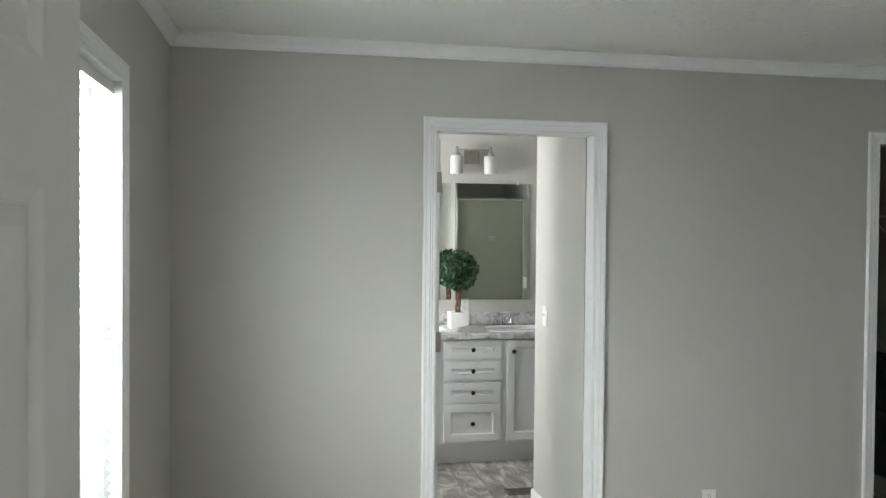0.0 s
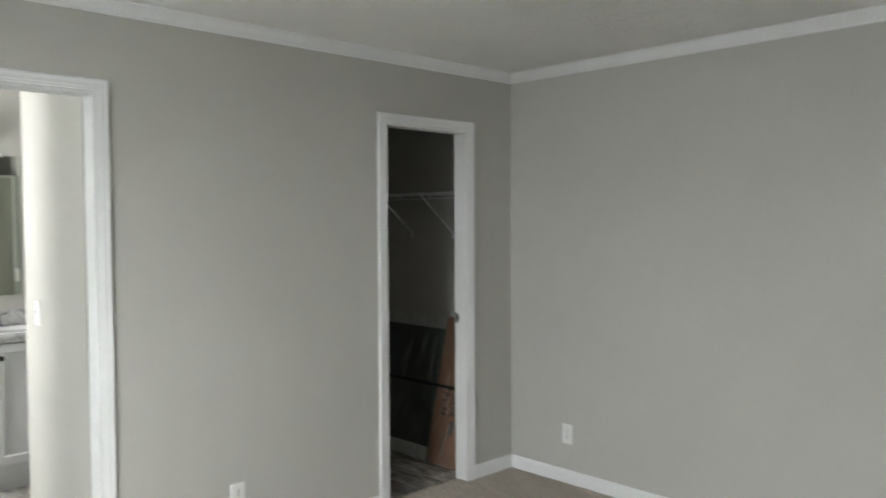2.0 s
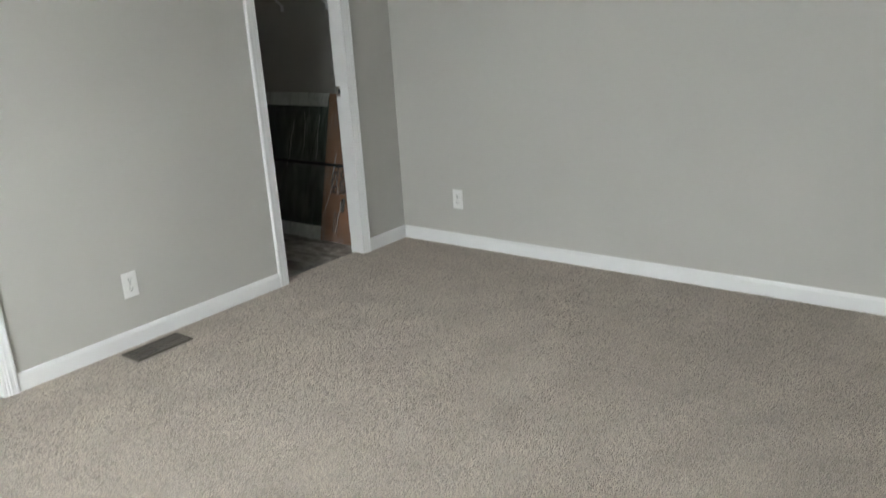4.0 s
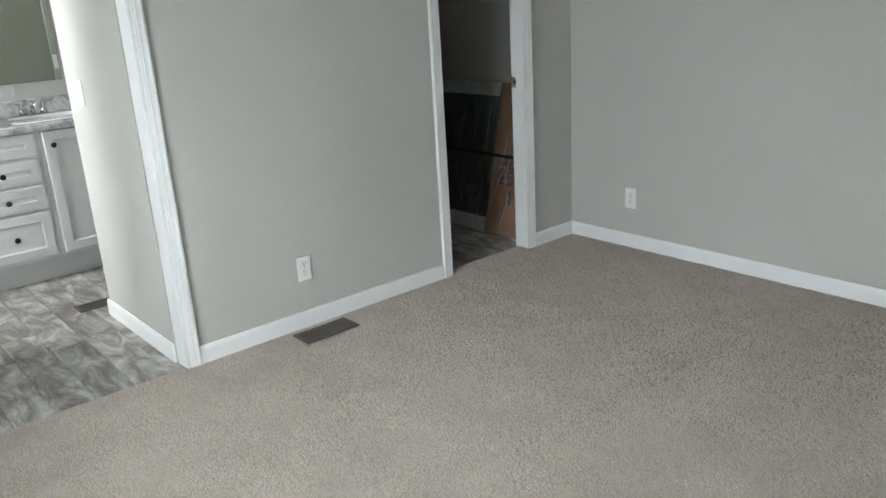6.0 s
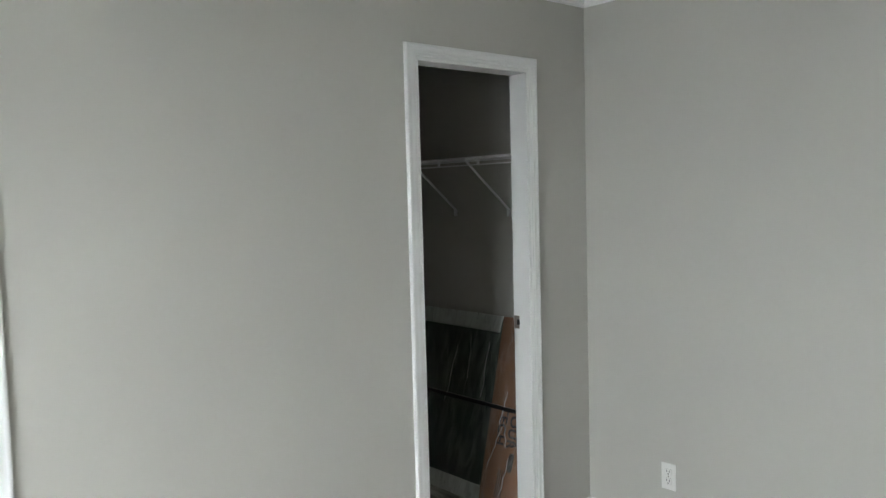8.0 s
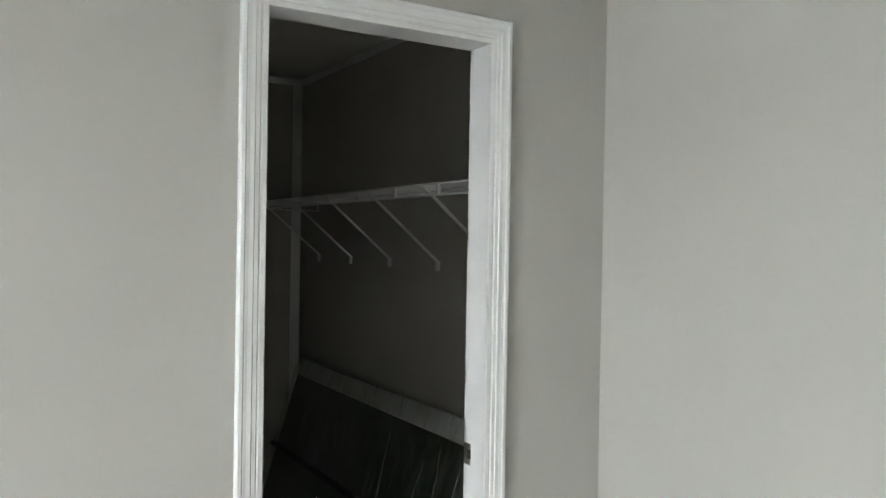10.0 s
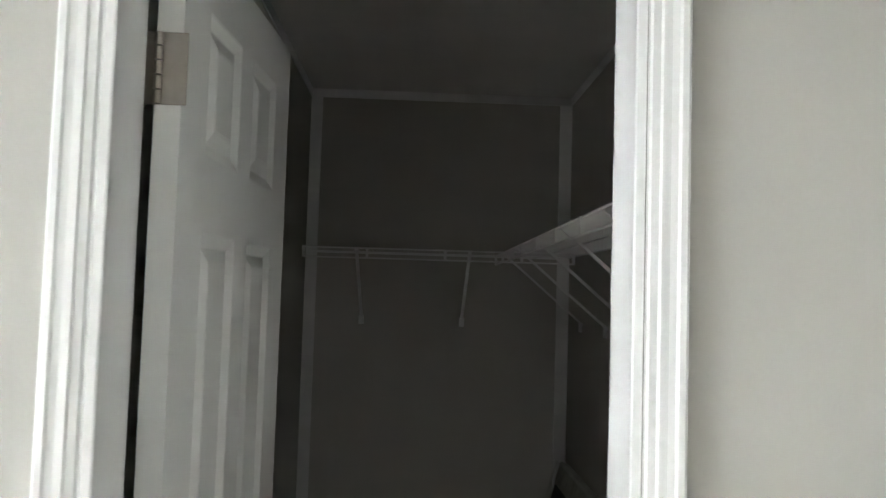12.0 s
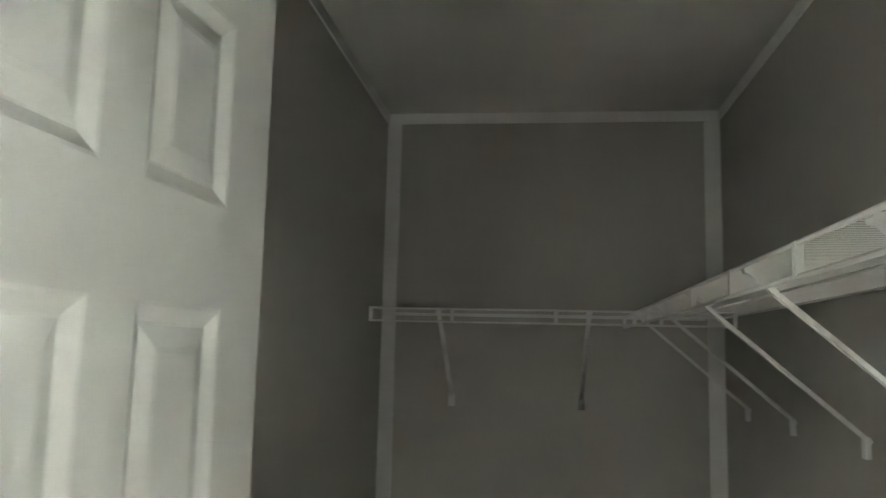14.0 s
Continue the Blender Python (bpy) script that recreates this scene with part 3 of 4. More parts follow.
def mini_blind(y0, y1, z0, z1):
    ob = thing("window_blind", (XL - 0.04, (y0 + y1) / 2, z0), "white horizontal slat blind lowered in the window, slats open", "blind")
    x = XL - 0.04
    part("head_rail", box(x - 0.022, x + 0.018, y0 + 0.006, y1 - 0.006, z1 - 0.036, z1 - 0.002, 0.002), PLASTIC, ob)
    part("valance", box(x + 0.022, x + 0.027, y0 + 0.003, y1 - 0.003, z1 - 0.042, z1 - 0.007, 0.0015), PLASTIC, ob)
    part("bottom_rail", box(x - 0.018, x + 0.018, y0 + 0.008, y1 - 0.008, z0 + 0.008, z0 + 0.022, 0.002), BLIND, ob)
    base = ORIGIN[ob.name]
    n = int((z1 - z0 - 0.09) / 0.032)
    prof = [(-0.022, -0.0035), (-0.011, 0.0), (0.0, 0.0012), (0.011, 0.0), (0.022, -0.0035), (0.022, -0.0047), (0.011, -0.0012), (0.0, 0.0), (-0.011, -0.0012), (-0.022, -0.0047)]
    me = None
    for k in range(n):
        z = z0 + 0.045 + 0.032 * k
        if me is None:
            bm = sweep([[(px, y, pz) for px, pz in prof] for y in (y0 + 0.010 - (y0 + y1) / 2, y1 - 0.010 - (y0 + y1) / 2)])
            s = obj("slat", bm, BLIND)
            me = s.data
        else:
            s = new("slat", me)
        s.parent = ob
        s.matrix_local = Matrix.Translation((0, 0, z - base.z)) @ Matrix.Rotation(radians(27), 4, "Y")
    for y in (y0 + 0.13, y1 - 0.13):
        for dx in (-0.023, 0.023):
            part("ladder_cord", rod((x + dx, y, z0 + 0.015), (x + dx, y, z1 - 0.03), 0.0008, 5), BLIND, ob)
    part("tilt_wand", rod((x + 0.026, y0 + 0.10, z1 - 0.03), (x + 0.028, y0 + 0.10, z1 - 0.75), 0.004, 6), PLASTIC, ob)
    return ob


mini_blind(*WIN)


# ---- outlets, switches, registers ----
def wall_plate(name, at, out, label, kind):
    """A cover plate on a wall; out is the wall's normal, along x or y."""
    o = Vector((*out, 0))
    s = Vector((-out[1], out[0], 0))
    ob = thing(name, at, label, "wall outlet" if kind == "outlet" else "light switch")
    base = Vector(at)

    def slab(u0, u1, w0, w1, d0, d1, bevel=0.0):
        p, q = base + s * u0 + o * d0, base + s * u1 + o * d1
        return box(min(p.x, q.x), max(p.x, q.x), min(p.y, q.y), max(p.y, q.y), base.z + w0, base.z + w1, bevel)
    part("cover_plate", slab(-0.036, 0.036, -0.058, 0.058, 0, 0.006, 0.0025), PLASTIC, ob)
    if kind == "outlet":
        for dz in (-0.020, 0.020):
            f = part("socket", slab(-0.0165, 0.0165, dz - 0.014, dz + 0.014, 0.005, 0.0085, 0.003), PLASTIC, ob)
            # slots and earth hole are dark slivers, shade painted rather than cut
            for u in (-0.0065, 0.0065):
                part("slot", slab(u - 0.0013, u + 0.0013, dz - 0.001, dz + 0.008, 0.007, 0.0088), HOLE_SHADE, f)
            part("earth_hole", slab(-0.0025, 0.0025, dz - 0.010, dz - 0.0055, 0.007, 0.0088), HOLE_SHADE, f)
        part("screw", slab(-0.003, 0.003, -0.003, 0.003, 0.005, 0.0072, 0.001), NICKEL, ob)
    else:
        part("toggle_bezel", slab(-0.006, 0.006, -0.013, 0.013, 0.005, 0.0075), PLASTIC, ob)
        part("toggle", slab(-0.0042, 0.0042, -0.002, 0.011, 0.007, 0.017, 0.0015), PLASTIC, ob)
        for dz in (-0.030, 0.030):
            part("screw", slab(-0.0025, 0.0025, dz - 0.0025, dz + 0.0025, 0.005, 0.0068, 0.001), NICKEL, ob)
    return ob


wall_plate("wall_outlet", (-1.872, 0, 0.287), (0, -1), "white duplex outlet on the grey wall between doorways", "outlet")
wall_plate("wall_outlet", (0, -0.431, 0.291), (-1, 0), "white duplex outlet low on the wide grey wall", "outlet")
wall_plate("wall_outlet", (0, -2.878, 0.287), (-1, 0), "white duplex outlet near the far end of the wall", "outlet")
wall_plate("light_switch", (BATH[1], 0.715, 1.113), (-1, 0), "white toggle light switch on the bathroom stub wall", "switch")
wall_plate("wall_outlet", (-2.640, BY, 1.040), (0, -1), "white duplex outlet above the vanity backsplash", "outlet")


def floor_register(x0, x1, y0, y1, z, material, label, far=0.0022):
    ob = thing("floor_register", ((x0 + x1) / 2, (y0 + y1) / 2, z), label, "floor vent")
    e = 0.016
    # flat dark sheet paints the shade of the duct below
    part("well", box(x0 + e, x1 - e, y0 + e, y1 - e, z, z + 0.001), HOLE_SHADE, ob)
    for b in ((x0, x1, y0, y0 + e), (x0, x1, y1 - e, y1), (x0, x0 + e, y0 + e, y1 - e), (x1 - e, x1, y0 + e, y1 - e)):
        part("frame", box(*b, z, z + 0.006, 0.002), material, ob)
    n = int((x1 - x0 - 2 * e) / 0.0125)
    for k in range(n):
        a = x0 + e + (k + 0.5) * (x1 - x0 - 2 * e) / n
        half = 0.0016 if k < 0.45 * n else far      # far bank widened to read lighter, standing in for louvres turned the opposite way
        part("louvre", box(a - half, a + half, y0 + e, y1 - e, z + 0.001, z + 0.0045), material, ob)
    part("divider", box(x0 + e, x1 - e, (y0 + y1) / 2 - 0.003, (y0 + y1) / 2 + 0.003, z + 0.001, z + 0.005), material, ob)
    return ob


floor_register(-2.005, -1.725, -0.195, -0.062, 0.010, VENT, "brown slotted metal floor register set in the carpet", 0.0034)
floor_register(-2.590, -2.340, 1.045, 1.160, 0.0, VENT, "dark slotted metal floor register in the vinyl floor")


def ceiling_light(x, y):
    ob = thing("ceiling_light", (x, y, CZ), "frosted glass dome ceiling light with a nickel finial", "ceiling light")
    part("canopy", turned([(0.085, 0.0), (0.085, -0.018), (0.060, -0.026), (0.02, -0.028)], (x, y, CZ), 28), NICKEL, ob, smooth=True)
    part("glass_bowl", turned([(0.165, -0.028), (0.166, -0.034), (0.160, -0.044), (0.135, -0.062), (0.095, -0.078), (0.045, -0.088), (0.012, -0.090),
                               (0.012, -0.086), (0.045, -0.084), (0.093, -0.074), (0.131, -0.058), (0.155, -0.042), (0.160, -0.030)], (x, y, CZ), 40, close=False), SHADE, ob, smooth=True)
    part("finial", turned([(0.022, -0.084), (0.024, -0.092), (0.016, -0.100), (0.010, -0.106), (0.012, -0.112), (0.008, -0.118), (0.011, -0.125), (0.008, -0.132), (0.002, -0.134)], (x, y, CZ), 16), NICKEL, ob, smooth=True)
    return ob


ceiling_light(-2.08, -1.76)


# ---- closet: battens, wire shelves ----
for nm, b in (("trim_1", (CX, CX + 0.048, CY - 0.005, CY, 0, CZ - 0.062)), ("trim_2", (-0.052, -0.0, CY - 0.005, CY, 0, CZ - 0.062)), ("trim_3", (CX, 0, CY - 0.006, CY, CZ - 0.062, CZ - 0.026)),
              ("trim_4", (CX, CX + 0.006, WT, CY - 0.006, CZ - 0.062, CZ - 0.026)), ("trim_5", (-0.006, 0, WT, CY - 0.006, CZ - 0.062, CZ - 0.026))):
    structure(nm, box(*b, 0.0012), TRIM, "white flat batten covering the closet wall seam", "batten")

SZ, SX, SY = 1.697, -0.312, 1.985          # shelf height, front of the side shelf, front of the back shelf


def brace(parent, front, foot):
    """Flat diagonal support with a clip on the wall and a hook at the lip."""
    f, w = Vector(front), Vector(foot)
    side = Vector((w - f).cross(Vector((0, 0, 1)))).normalized() * 0.006
    n = (w - f).cross(side).normalized() * 0.0035
    bm = sweep([[p + side + n, p - side + n, p - side - n, p + side - n] for p in (f, w)])
    br = part("brace", bm, WIRE, parent)
    part("hook", rod(f - side * 1.3, f + side * 1.3, 0.0055, 8), WIRE, br)
    o = Vector((w.x - f.x, w.y - f.y, 0)).normalized()
    c = w - o * 0.008
    hx, hy = 0.005 * abs(o.x) + 0.011 * abs(o.y), 0.011 * abs(o.x) + 0.005 * abs(o.y)
    part("wall_clip", box(c.x - hx, c.x + hx, c.y - hy, c.y + hy, c.z - 0.028, c.z + 0.010, 0.002), WIRE, br)


def shelf(name, start, along, inward, length, depth, feet, ties, label):
    """A wire shelf: along the wall from start, reaching inward; deck wires, lip wires, ties and braces."""
    a, i, s = Vector((*along, 0)), Vector((*inward, 0)), Vector(start)
    ob = thing(name, start, label, "wire shelf")
    for d, z, r in ((depth, 0.0, 0.0032), (depth, -0.036, 0.0032), (0.012, 0.0, 0.0028), (depth * 0.5, -0.004, 0.0028)):
        part("rail_wire", rod(s + i * d + Vector((0, 0, z)), s + i * d + a * length + Vector((0, 0, z)), r, 8), WIRE, ob)
    bm = bmesh.new()
    n = int(length / 0.0135)
    for k in range(n + 1):
        p = s + a * (length * k / n)
        add_rod(bm, p + i * 0.005 + Vector((0, 0, 0.003)), p + i * depth + Vector((0, 0, 0.003)), 0.00075, 5)
    deck = part("deck_grid", bm, WIRE, ob)
    deck["kind"] = "stuff"
    for u in ties:
        p = s + a * u + i * depth
        part("lip_tie", box(p.x - 0.0048, p.x + 0.0048, p.y - 0.0048, p.y + 0.0048, p.z - 0.037, p.z + 0.001), WIRE, ob)
    for u in feet:
        brace(ob, s + a * u + i * (depth - 0.004) + Vector((0, 0, -0.006)), s + a * u + i * 0.004 + Vector((0, 0, 1.433 - SZ)))
    return ob


shelf("wire_shelf", (0, 0.13, SZ), (0, 1), (-1, 0), CY - 0.16, -SX, [y - 0.13 for y in (0.49, 0.897, 1.298, 1.70, 2.089)],
      [0.004 + max(0.0, 0.285 * k - 0.029) for k in range(8)] + [CY - 0.164], "white vinyl-coated wire shelf along the closet side wall")
shelf("wire_shelf", (CX + 0.045, CY, SZ - 0.004), (1, 0), (0, -1), -CX - 0.105, CY - SY, [x - CX - 0.045 for x in (-0.86, -0.446)],
      [0.004, 0.234, 0.519, 0.800, -CX - 0.109], "white vinyl-coated wire shelf across the closet back wall")


# ---- wrapped package leaning in the closet ----
def leaning_package():
    tilt = math.atan2(0.27, 0.885)
    length, high, thick = 2.04, 0.925, 0.036
    ob = new("wrapped_panel_package")
    # local: u along +y, v up the lean, w out towards the room (-x)
    up = Vector((math.sin(tilt), 0, math.cos(tilt)))
    out = Vector((-math.cos(tilt), 0, math.sin(tilt)))
    m = Matrix((Vector((0, 1, 0)), up, out)).transposed().to_4x4()
    m.translation = (-0.325 + thick * math.cos(tilt), 0.165, 0.002)
    ob.matrix_world = m
    ORIGIN[ob.name] = Vector((0, 0, 0))
    tagged(ob, "dark panels in clear plastic with cardboard end leaning on wall", "package")
    part("panel", box(0.26, length - 0.01, 0.012, high - 0.012, 0.004, thick - 0.004, 0.002), PANELDARK, ob, "dark greenish flat panel")
    part("edge_guard", box(0.34, length, high - 0.085, high, 0, thick, 0.004), FOAM, ob, "pale foam edge guard")
    part("edge_guard", box(0.262, length, 0, 0.085, 0, thick, 0.004), FOAM, ob, "pale foam edge guard")
    sleeve = box(0, 0.27, 0, high, -0.002, thick + 0.003, 0.004)
    for q in sleeve.verts:
        if q.co.x > 0.1:
            q.co.x += 0.062 * q.co.y / high
    card = part("carton_end", sleeve, CARDBOARD, ob, "brown printed cardboard sleeve")
    w = thick + 0.0036
    # printed marks, too small to read
    for word, u0, v0 in (("OUR", 0.150, 0.455), ("TECH", 0.222, 0.490)):
        curve = bpy.data.curves.new("lettering", "FONT")
        curve.body, curve.size, curve.offset, curve.extrude, curve.space_character = word, 0.070, 0.0022, 0.0003, 1.1
        text = new("lettering", curve)
        me = bpy.data.meshes.new_from_object(text)
        bpy.data.objects.remove(text)
        bm = bmesh.new()
        bm.from_mesh(me)
        bpy.data.meshes.remove(me)
        # the line runs down the carton, with the letters' tops towards its end
        for q in bm.verts:
            q.co = Vector((u0 - q.co.y, v0 - q.co.x, w + q.co.z))
        part("printed_word", bm, INK, card)
    for k in range(5):
        part("printed_mark", box(0.085, 0.099, 0.315 + 0.028 * k, 0.334 + 0.028 * k, w - 0.0006, w), INK, card)
    for k in range(4):
        part("printed_line", box(0.13 + 0.012 * k, 0.135 + 0.012 * k, 0.06, 0.19, w - 0.0006, w - 0.0001), INK, card)
    # hand hole is a thin dark disc with its shade painted, not cut through
    slot = turned([(0.017, 0), (0.017, 0.001)], (0, 0, 0), 18)
    for vv in slot.verts:
        vv.co.y += 0.028 if vv.co.y > 0 else -0.028
    bmesh.ops.translate(slot, verts=slot.verts, vec=(0.105, 0.235, w - 0.0006))
    part("hand_hole", slot, HOLE_SHADE, card)
    part("strap", box(-0.003, length + 0.003, 0.468, 0.486, -0.004, thick + 0.028, 0.001), STRAP, ob, "black plastic strap")
    # loose wrinkled film
    bm = bmesh.new()
    nu, nv = 150, 60
    grid = []
    for a in range(nu + 1):
        row = []
        for b in range(nv + 1):
            u, v = -0.006 + (length + 0.012) * a / nu, 0.004 + (high - 0.004) * b / nv
            k = noise.noise(Vector((u * 9, v * 3.0, 1.7))) + 0.6 * noise.noise(Vector((u * 22, v * 7 + u * 6, 4.0)))
            # sharp folds run slantwise up the sheet
            f = noise.noise(Vector((u * 7 + v * 2.2, v * 1.5, 9.0)))
            f += 0.25 * noise.noise(Vector((u * 25, v * 12, 3.0)))
            k += 1.0 * max(0.0, 1 - abs(f) * 9)
            row.append(bm.verts.new((u, v, thick + 0.018 + 0.004 * k)))
        grid.append(row)
    for a in range(nu):
        for b in range(nv):
            bm.faces.new((grid[a][b], grid[a + 1][b], grid[a + 1][b + 1], grid[a][b + 1]))
    film = part("plastic_film", bm, FILM, ob, "clear wrinkled plastic wrap", smooth=True)
    film.visible_shadow = False
    # thin pale ribbons along folds of the film; their colour paints the highlights
    for u0, v0, ln, lean, wide in ((0.20, 0.40, 0.16, -0.10, 0.0035), (0.13, 0.30, 0.12, 0.35, 0.002), (0.23, 0.19, 0.20, -0.25, 0.002), (0.12, 0.06, 0.20, -0.10, 0.003),
                                   (0.36, 0.50, 0.28, 0.05, 0.0022), (0.48, 0.58, 0.22, 0.12, 0.0018), (0.62, 0.44, 0.30, -0.06, 0.0018), (0.86, 0.52, 0.26, 0.10, 0.0015)):
        left, right = [], []
        for k in range(13):
            s = k / 12
            u = u0 + lean * ln * s + 0.010 * noise.noise(Vector((u0 * 9, s * 5, 2.0)))
            w2 = wide * math.sin(math.pi * (0.06 + 0.88 * s)) * (0.7 + 0.6 * abs(noise.noise(Vector((s * 11, u0 * 7, 5.0)))))
            left.append((u - w2, v0 + ln * s, thick + 0.026)), right.append((u + w2, v0 + ln * s, thick + 0.026))
        ridge = [((a[0] + b[0]) / 2, a[1], a[2] + 0.002) for a, b in zip(left, right)]
        part("film_fold", sweep(list(zip(left, ridge, right))), GLINT, film)
    return ob


leaning_package()


# flakes of bare wood where the closet casing's paint is chipped
for z, w in ((0.905, 0.004), (0.862, 0.003), (0.835, 0.0035)):
    chip = bmesh.new()
    bmesh.ops.create_icosphere(chip, subdivisions=1, radius=w, matrix=Matrix.Translation((CLOS[0] - 0.0605, -0.0135, z)) @ Matrix.Diagonal((0.7, 0.5, 2.2, 1)))
    part("paint_chip", chip, FOAM, closet_frame)


# ---- bathroom: vanity ----
VF, VB, VT = 1.664, BY, 0.858              # cabinet face, wall, cabinet top


def shaker(bm, x0, x1, z0, z1, y, depth=0.020, rail=0.05):
    """A recessed-panel front with a moulded inner edge; its face looks to -y."""
    rings = []
    for inset, d in ((0.0, depth), (0.0, 0.002), (0.002, 0.0), (rail, 0.0), (rail + 0.003, 0.008), (rail + 0.006, 0.0125)):
        rings.append([bm.verts.new((x, y + d, z)) for x, z in ((x0 + inset, z0 + inset), (x1 - inset, z0 + inset), (x1 - inset, z1 - inset), (x0 + inset, z1 - inset))])
    for a, b in zip(rings, rings[1:]):
        for k in range(4):
            j = (k + 1) % 4
            bm.faces.new((a[k], a[j], b[j], b[k]))
    bm.faces.new(rings[-1]), bm.faces.new(rings[0][::-1])
    return bm


def cabinet_knob(parent, x, y, z):
    bm = turned([(0.007, 0), (0.006, 0.010), (0.012, 0.014), (0.0155, 0.020), (0.014, 0.026), (0.006, 0.029)], (0, 0, 0), 16)
    bmesh.ops.rotate(bm, verts=bm.verts, cent=(0, 0, 0), matrix=Matrix.Rotation(radians(90), 3, "X"))
    bmesh.ops.translate(bm, verts=bm.verts, vec=(x, y, z))
    part("knob", bm, BLACK, parent, "round black knob", smooth=True)


def cabinet(name, x0, x1, label, fronts):
    ob = thing(name, ((x0 + x1) / 2, (VF + VB) / 2, 0), label, "vanity cabinet", group="bathroom vanity")
    part("body", box(x0, x1, VF, VB, 0.148, VT, 0.0015), CABINET, ob)
    part("toe_kick", box(x0, x1, VF + 0.085, VB, 0, 0.148), CABINET, ob)
    for kind, a, b, c, d, kx, kz in fronts:
        f = part(kind, shaker(bmesh.new(), a, b, c, d, VF - 0.020, rail=0.050), CABINET, ob)
        cabinet_knob(f, kx, VF - 0.020, kz)
    return ob


DX0, DX1 = -2.882, -2.490
DRAW = ((0.728, 0.852), (0.582, 0.711), (0.435, 0.566), (0.168, 0.420))
cabinet("vanity_drawer_cabinet", -2.905, -2.470, "white vanity cabinet with four stacked drawers and black knobs",
        [("drawer", DX0, DX1, a, b, (DX0 + DX1) / 2, (a + b) / 2) for a, b in DRAW])
cabinet("vanity_sink_cabinet", -2.470, -1.715, "white sink cabinet with panelled doors and black knobs",
        [("door", -2.448, -2.105, 0.168, 0.852, -2.405, 0.775), ("door", -2.090, -1.735, 0.168, 0.852, -1.80, 0.775)])
cabinet("vanity_sink_cabinet", -3.660, -2.905, "white sink cabinet with panelled doors beside the drawers",
        [("door", -3.270, -2.925, 0.168, 0.852, -2.965, 0.775), ("door", -3.640, -3.285, 0.168, 0.852, -3.575, 0.775)])

SINKS = ((-2.560, -2.060), (-3.330, -2.830))


def worktop():
    ob = thing("vanity_countertop", (-2.69, (VF + VB) / 2, VT), "grey and white marbled vanity countertop with a backsplash", "countertop")
    bm = bmesh.new()
    y0, y1, s0, s1 = VF - 0.035, VB, 1.715, 2.005
    xs = [-3.675, SINKS[1][0] + 0.02, SINKS[1][1] - 0.02, SINKS[0][0] + 0.02, SINKS[0][1] - 0.02, -1.70]
    z0, z1 = VT, VT + 0.042
    add_box(bm, xs[0], xs[5], y0, s0, z0, z1, 0.004, 2)
    add_box(bm, xs[0], xs[5], s1, y1, z0, z1)
    for a, b in ((0, 1), (2, 3), (4, 5)):
        add_box(bm, xs[a], xs[b], s0 - 0.004, s1, z0, z1 - 0.0005)
    part("slab", bm, MARBLE, ob)
    part("backsplash", box(xs[0], xs[5], VB - 0.02, VB, z1, z1 + 0.088, 0.003), MARBLE, ob)
    return ob


worktop()
CT = VT + 0.042


def basin(x0, x1):
    ob = thing("sink_basin", ((x0 + x1) / 2, 1.86, CT), "white rectangular drop-in sink set in the marbled countertop", "sink")
    cx, cy, hx, hy = (x0 + x1) / 2, 1.858, (x1 - x0) / 2, 0.165

    def loop(f, dz, n=40):
        return [(cx + math.copysign(abs(math.cos(k * math.tau / n)) ** 0.35, math.cos(k * math.tau / n)) * (hx - f), cy + math.copysign(abs(math.sin(k * math.tau / n)) ** 0.35, math.sin(k * math.tau / n)) * (hy - f), CT + dz) for k in range(n)]
    bm = sweep([loop(0, 0.0005), loop(0.003, 0.005), loop(0.012, 0.006), loop(0.022, 0.002), loop(0.045, -0.06), loop(0.09, -0.12), loop(0.13, -0.13)])
    part("bowl", bm, PORCELAIN, ob, smooth=True)
    part("drain", turned([(0.022, 0), (0.022, 0.003), (0.012, 0.004)], (cx, cy, CT - 0.131), 18), CHROME, ob)
    part("overflow_ring", rod((cx, 2.0 - 0.030, CT - 0.02), (cx, 2.0 - 0.022, CT - 0.018), 0.009, 14), CHROME, ob)
    return ob


def faucet(x, y):
    ob = thing("bathroom_faucet", (x, y, CT), "chrome two-handle faucet behind the sink", "faucet")
    part("base_plate", box(x - 0.085, x + 0.085, y - 0.026, y + 0.026, CT, CT + 0.014, 0.006, 2), CHROME, ob)
    bm = bmesh.new()
    pts = [(0, 0.012), (0.0, 0.055), (-0.02, 0.075), (-0.06, 0.078), (-0.095, 0.062)]
    for (a, b), (c, d) in zip(pts, pts[1:]):
        add_rod(bm, (x, y + a, CT + b), (x, y + c, CT + d), 0.014, 12)
    part("spout", bm, CHROME, ob, smooth=True)
    for s in (-1, 1):
        hd = part("handle", turned([(0.022, 0.012), (0.018, 0.03), (0.013, 0.045), (0.016, 0.055), (0.014, 0.066), (0.005, 0.070)], (x + s * 0.058, y, CT), 18), CHROME, ob, smooth=True)
        part("lever", rod((x + s * 0.058, y, CT + 0.066), (x + s * 0.115, y - 0.012, CT + 0.078), 0.0065, 10, 0.0045), CHROME, hd)
    return ob


for a, b in SINKS:
    basin(a, b)
    faucet((a + b) / 2 - 0.06, 2.055)

# mirror with its clips
mir = thing("wall_mirror", (-2.77, BY, 1.080), "wide frameless wall mirror above the vanity", "mirror")
part("mirror_glass", box(-3.40, -2.145, BY - 0.006, BY - 0.001, 1.080, 1.936, 0.001), MIRROR, mir)
for x in (-3.1, -2.245):
    part("mirror_clip", box(x - 0.009, x + 0.009, BY - 0.010, BY, 1.928, 1.950, 0.003), PLASTIC, mir, "small clear mirror clip")


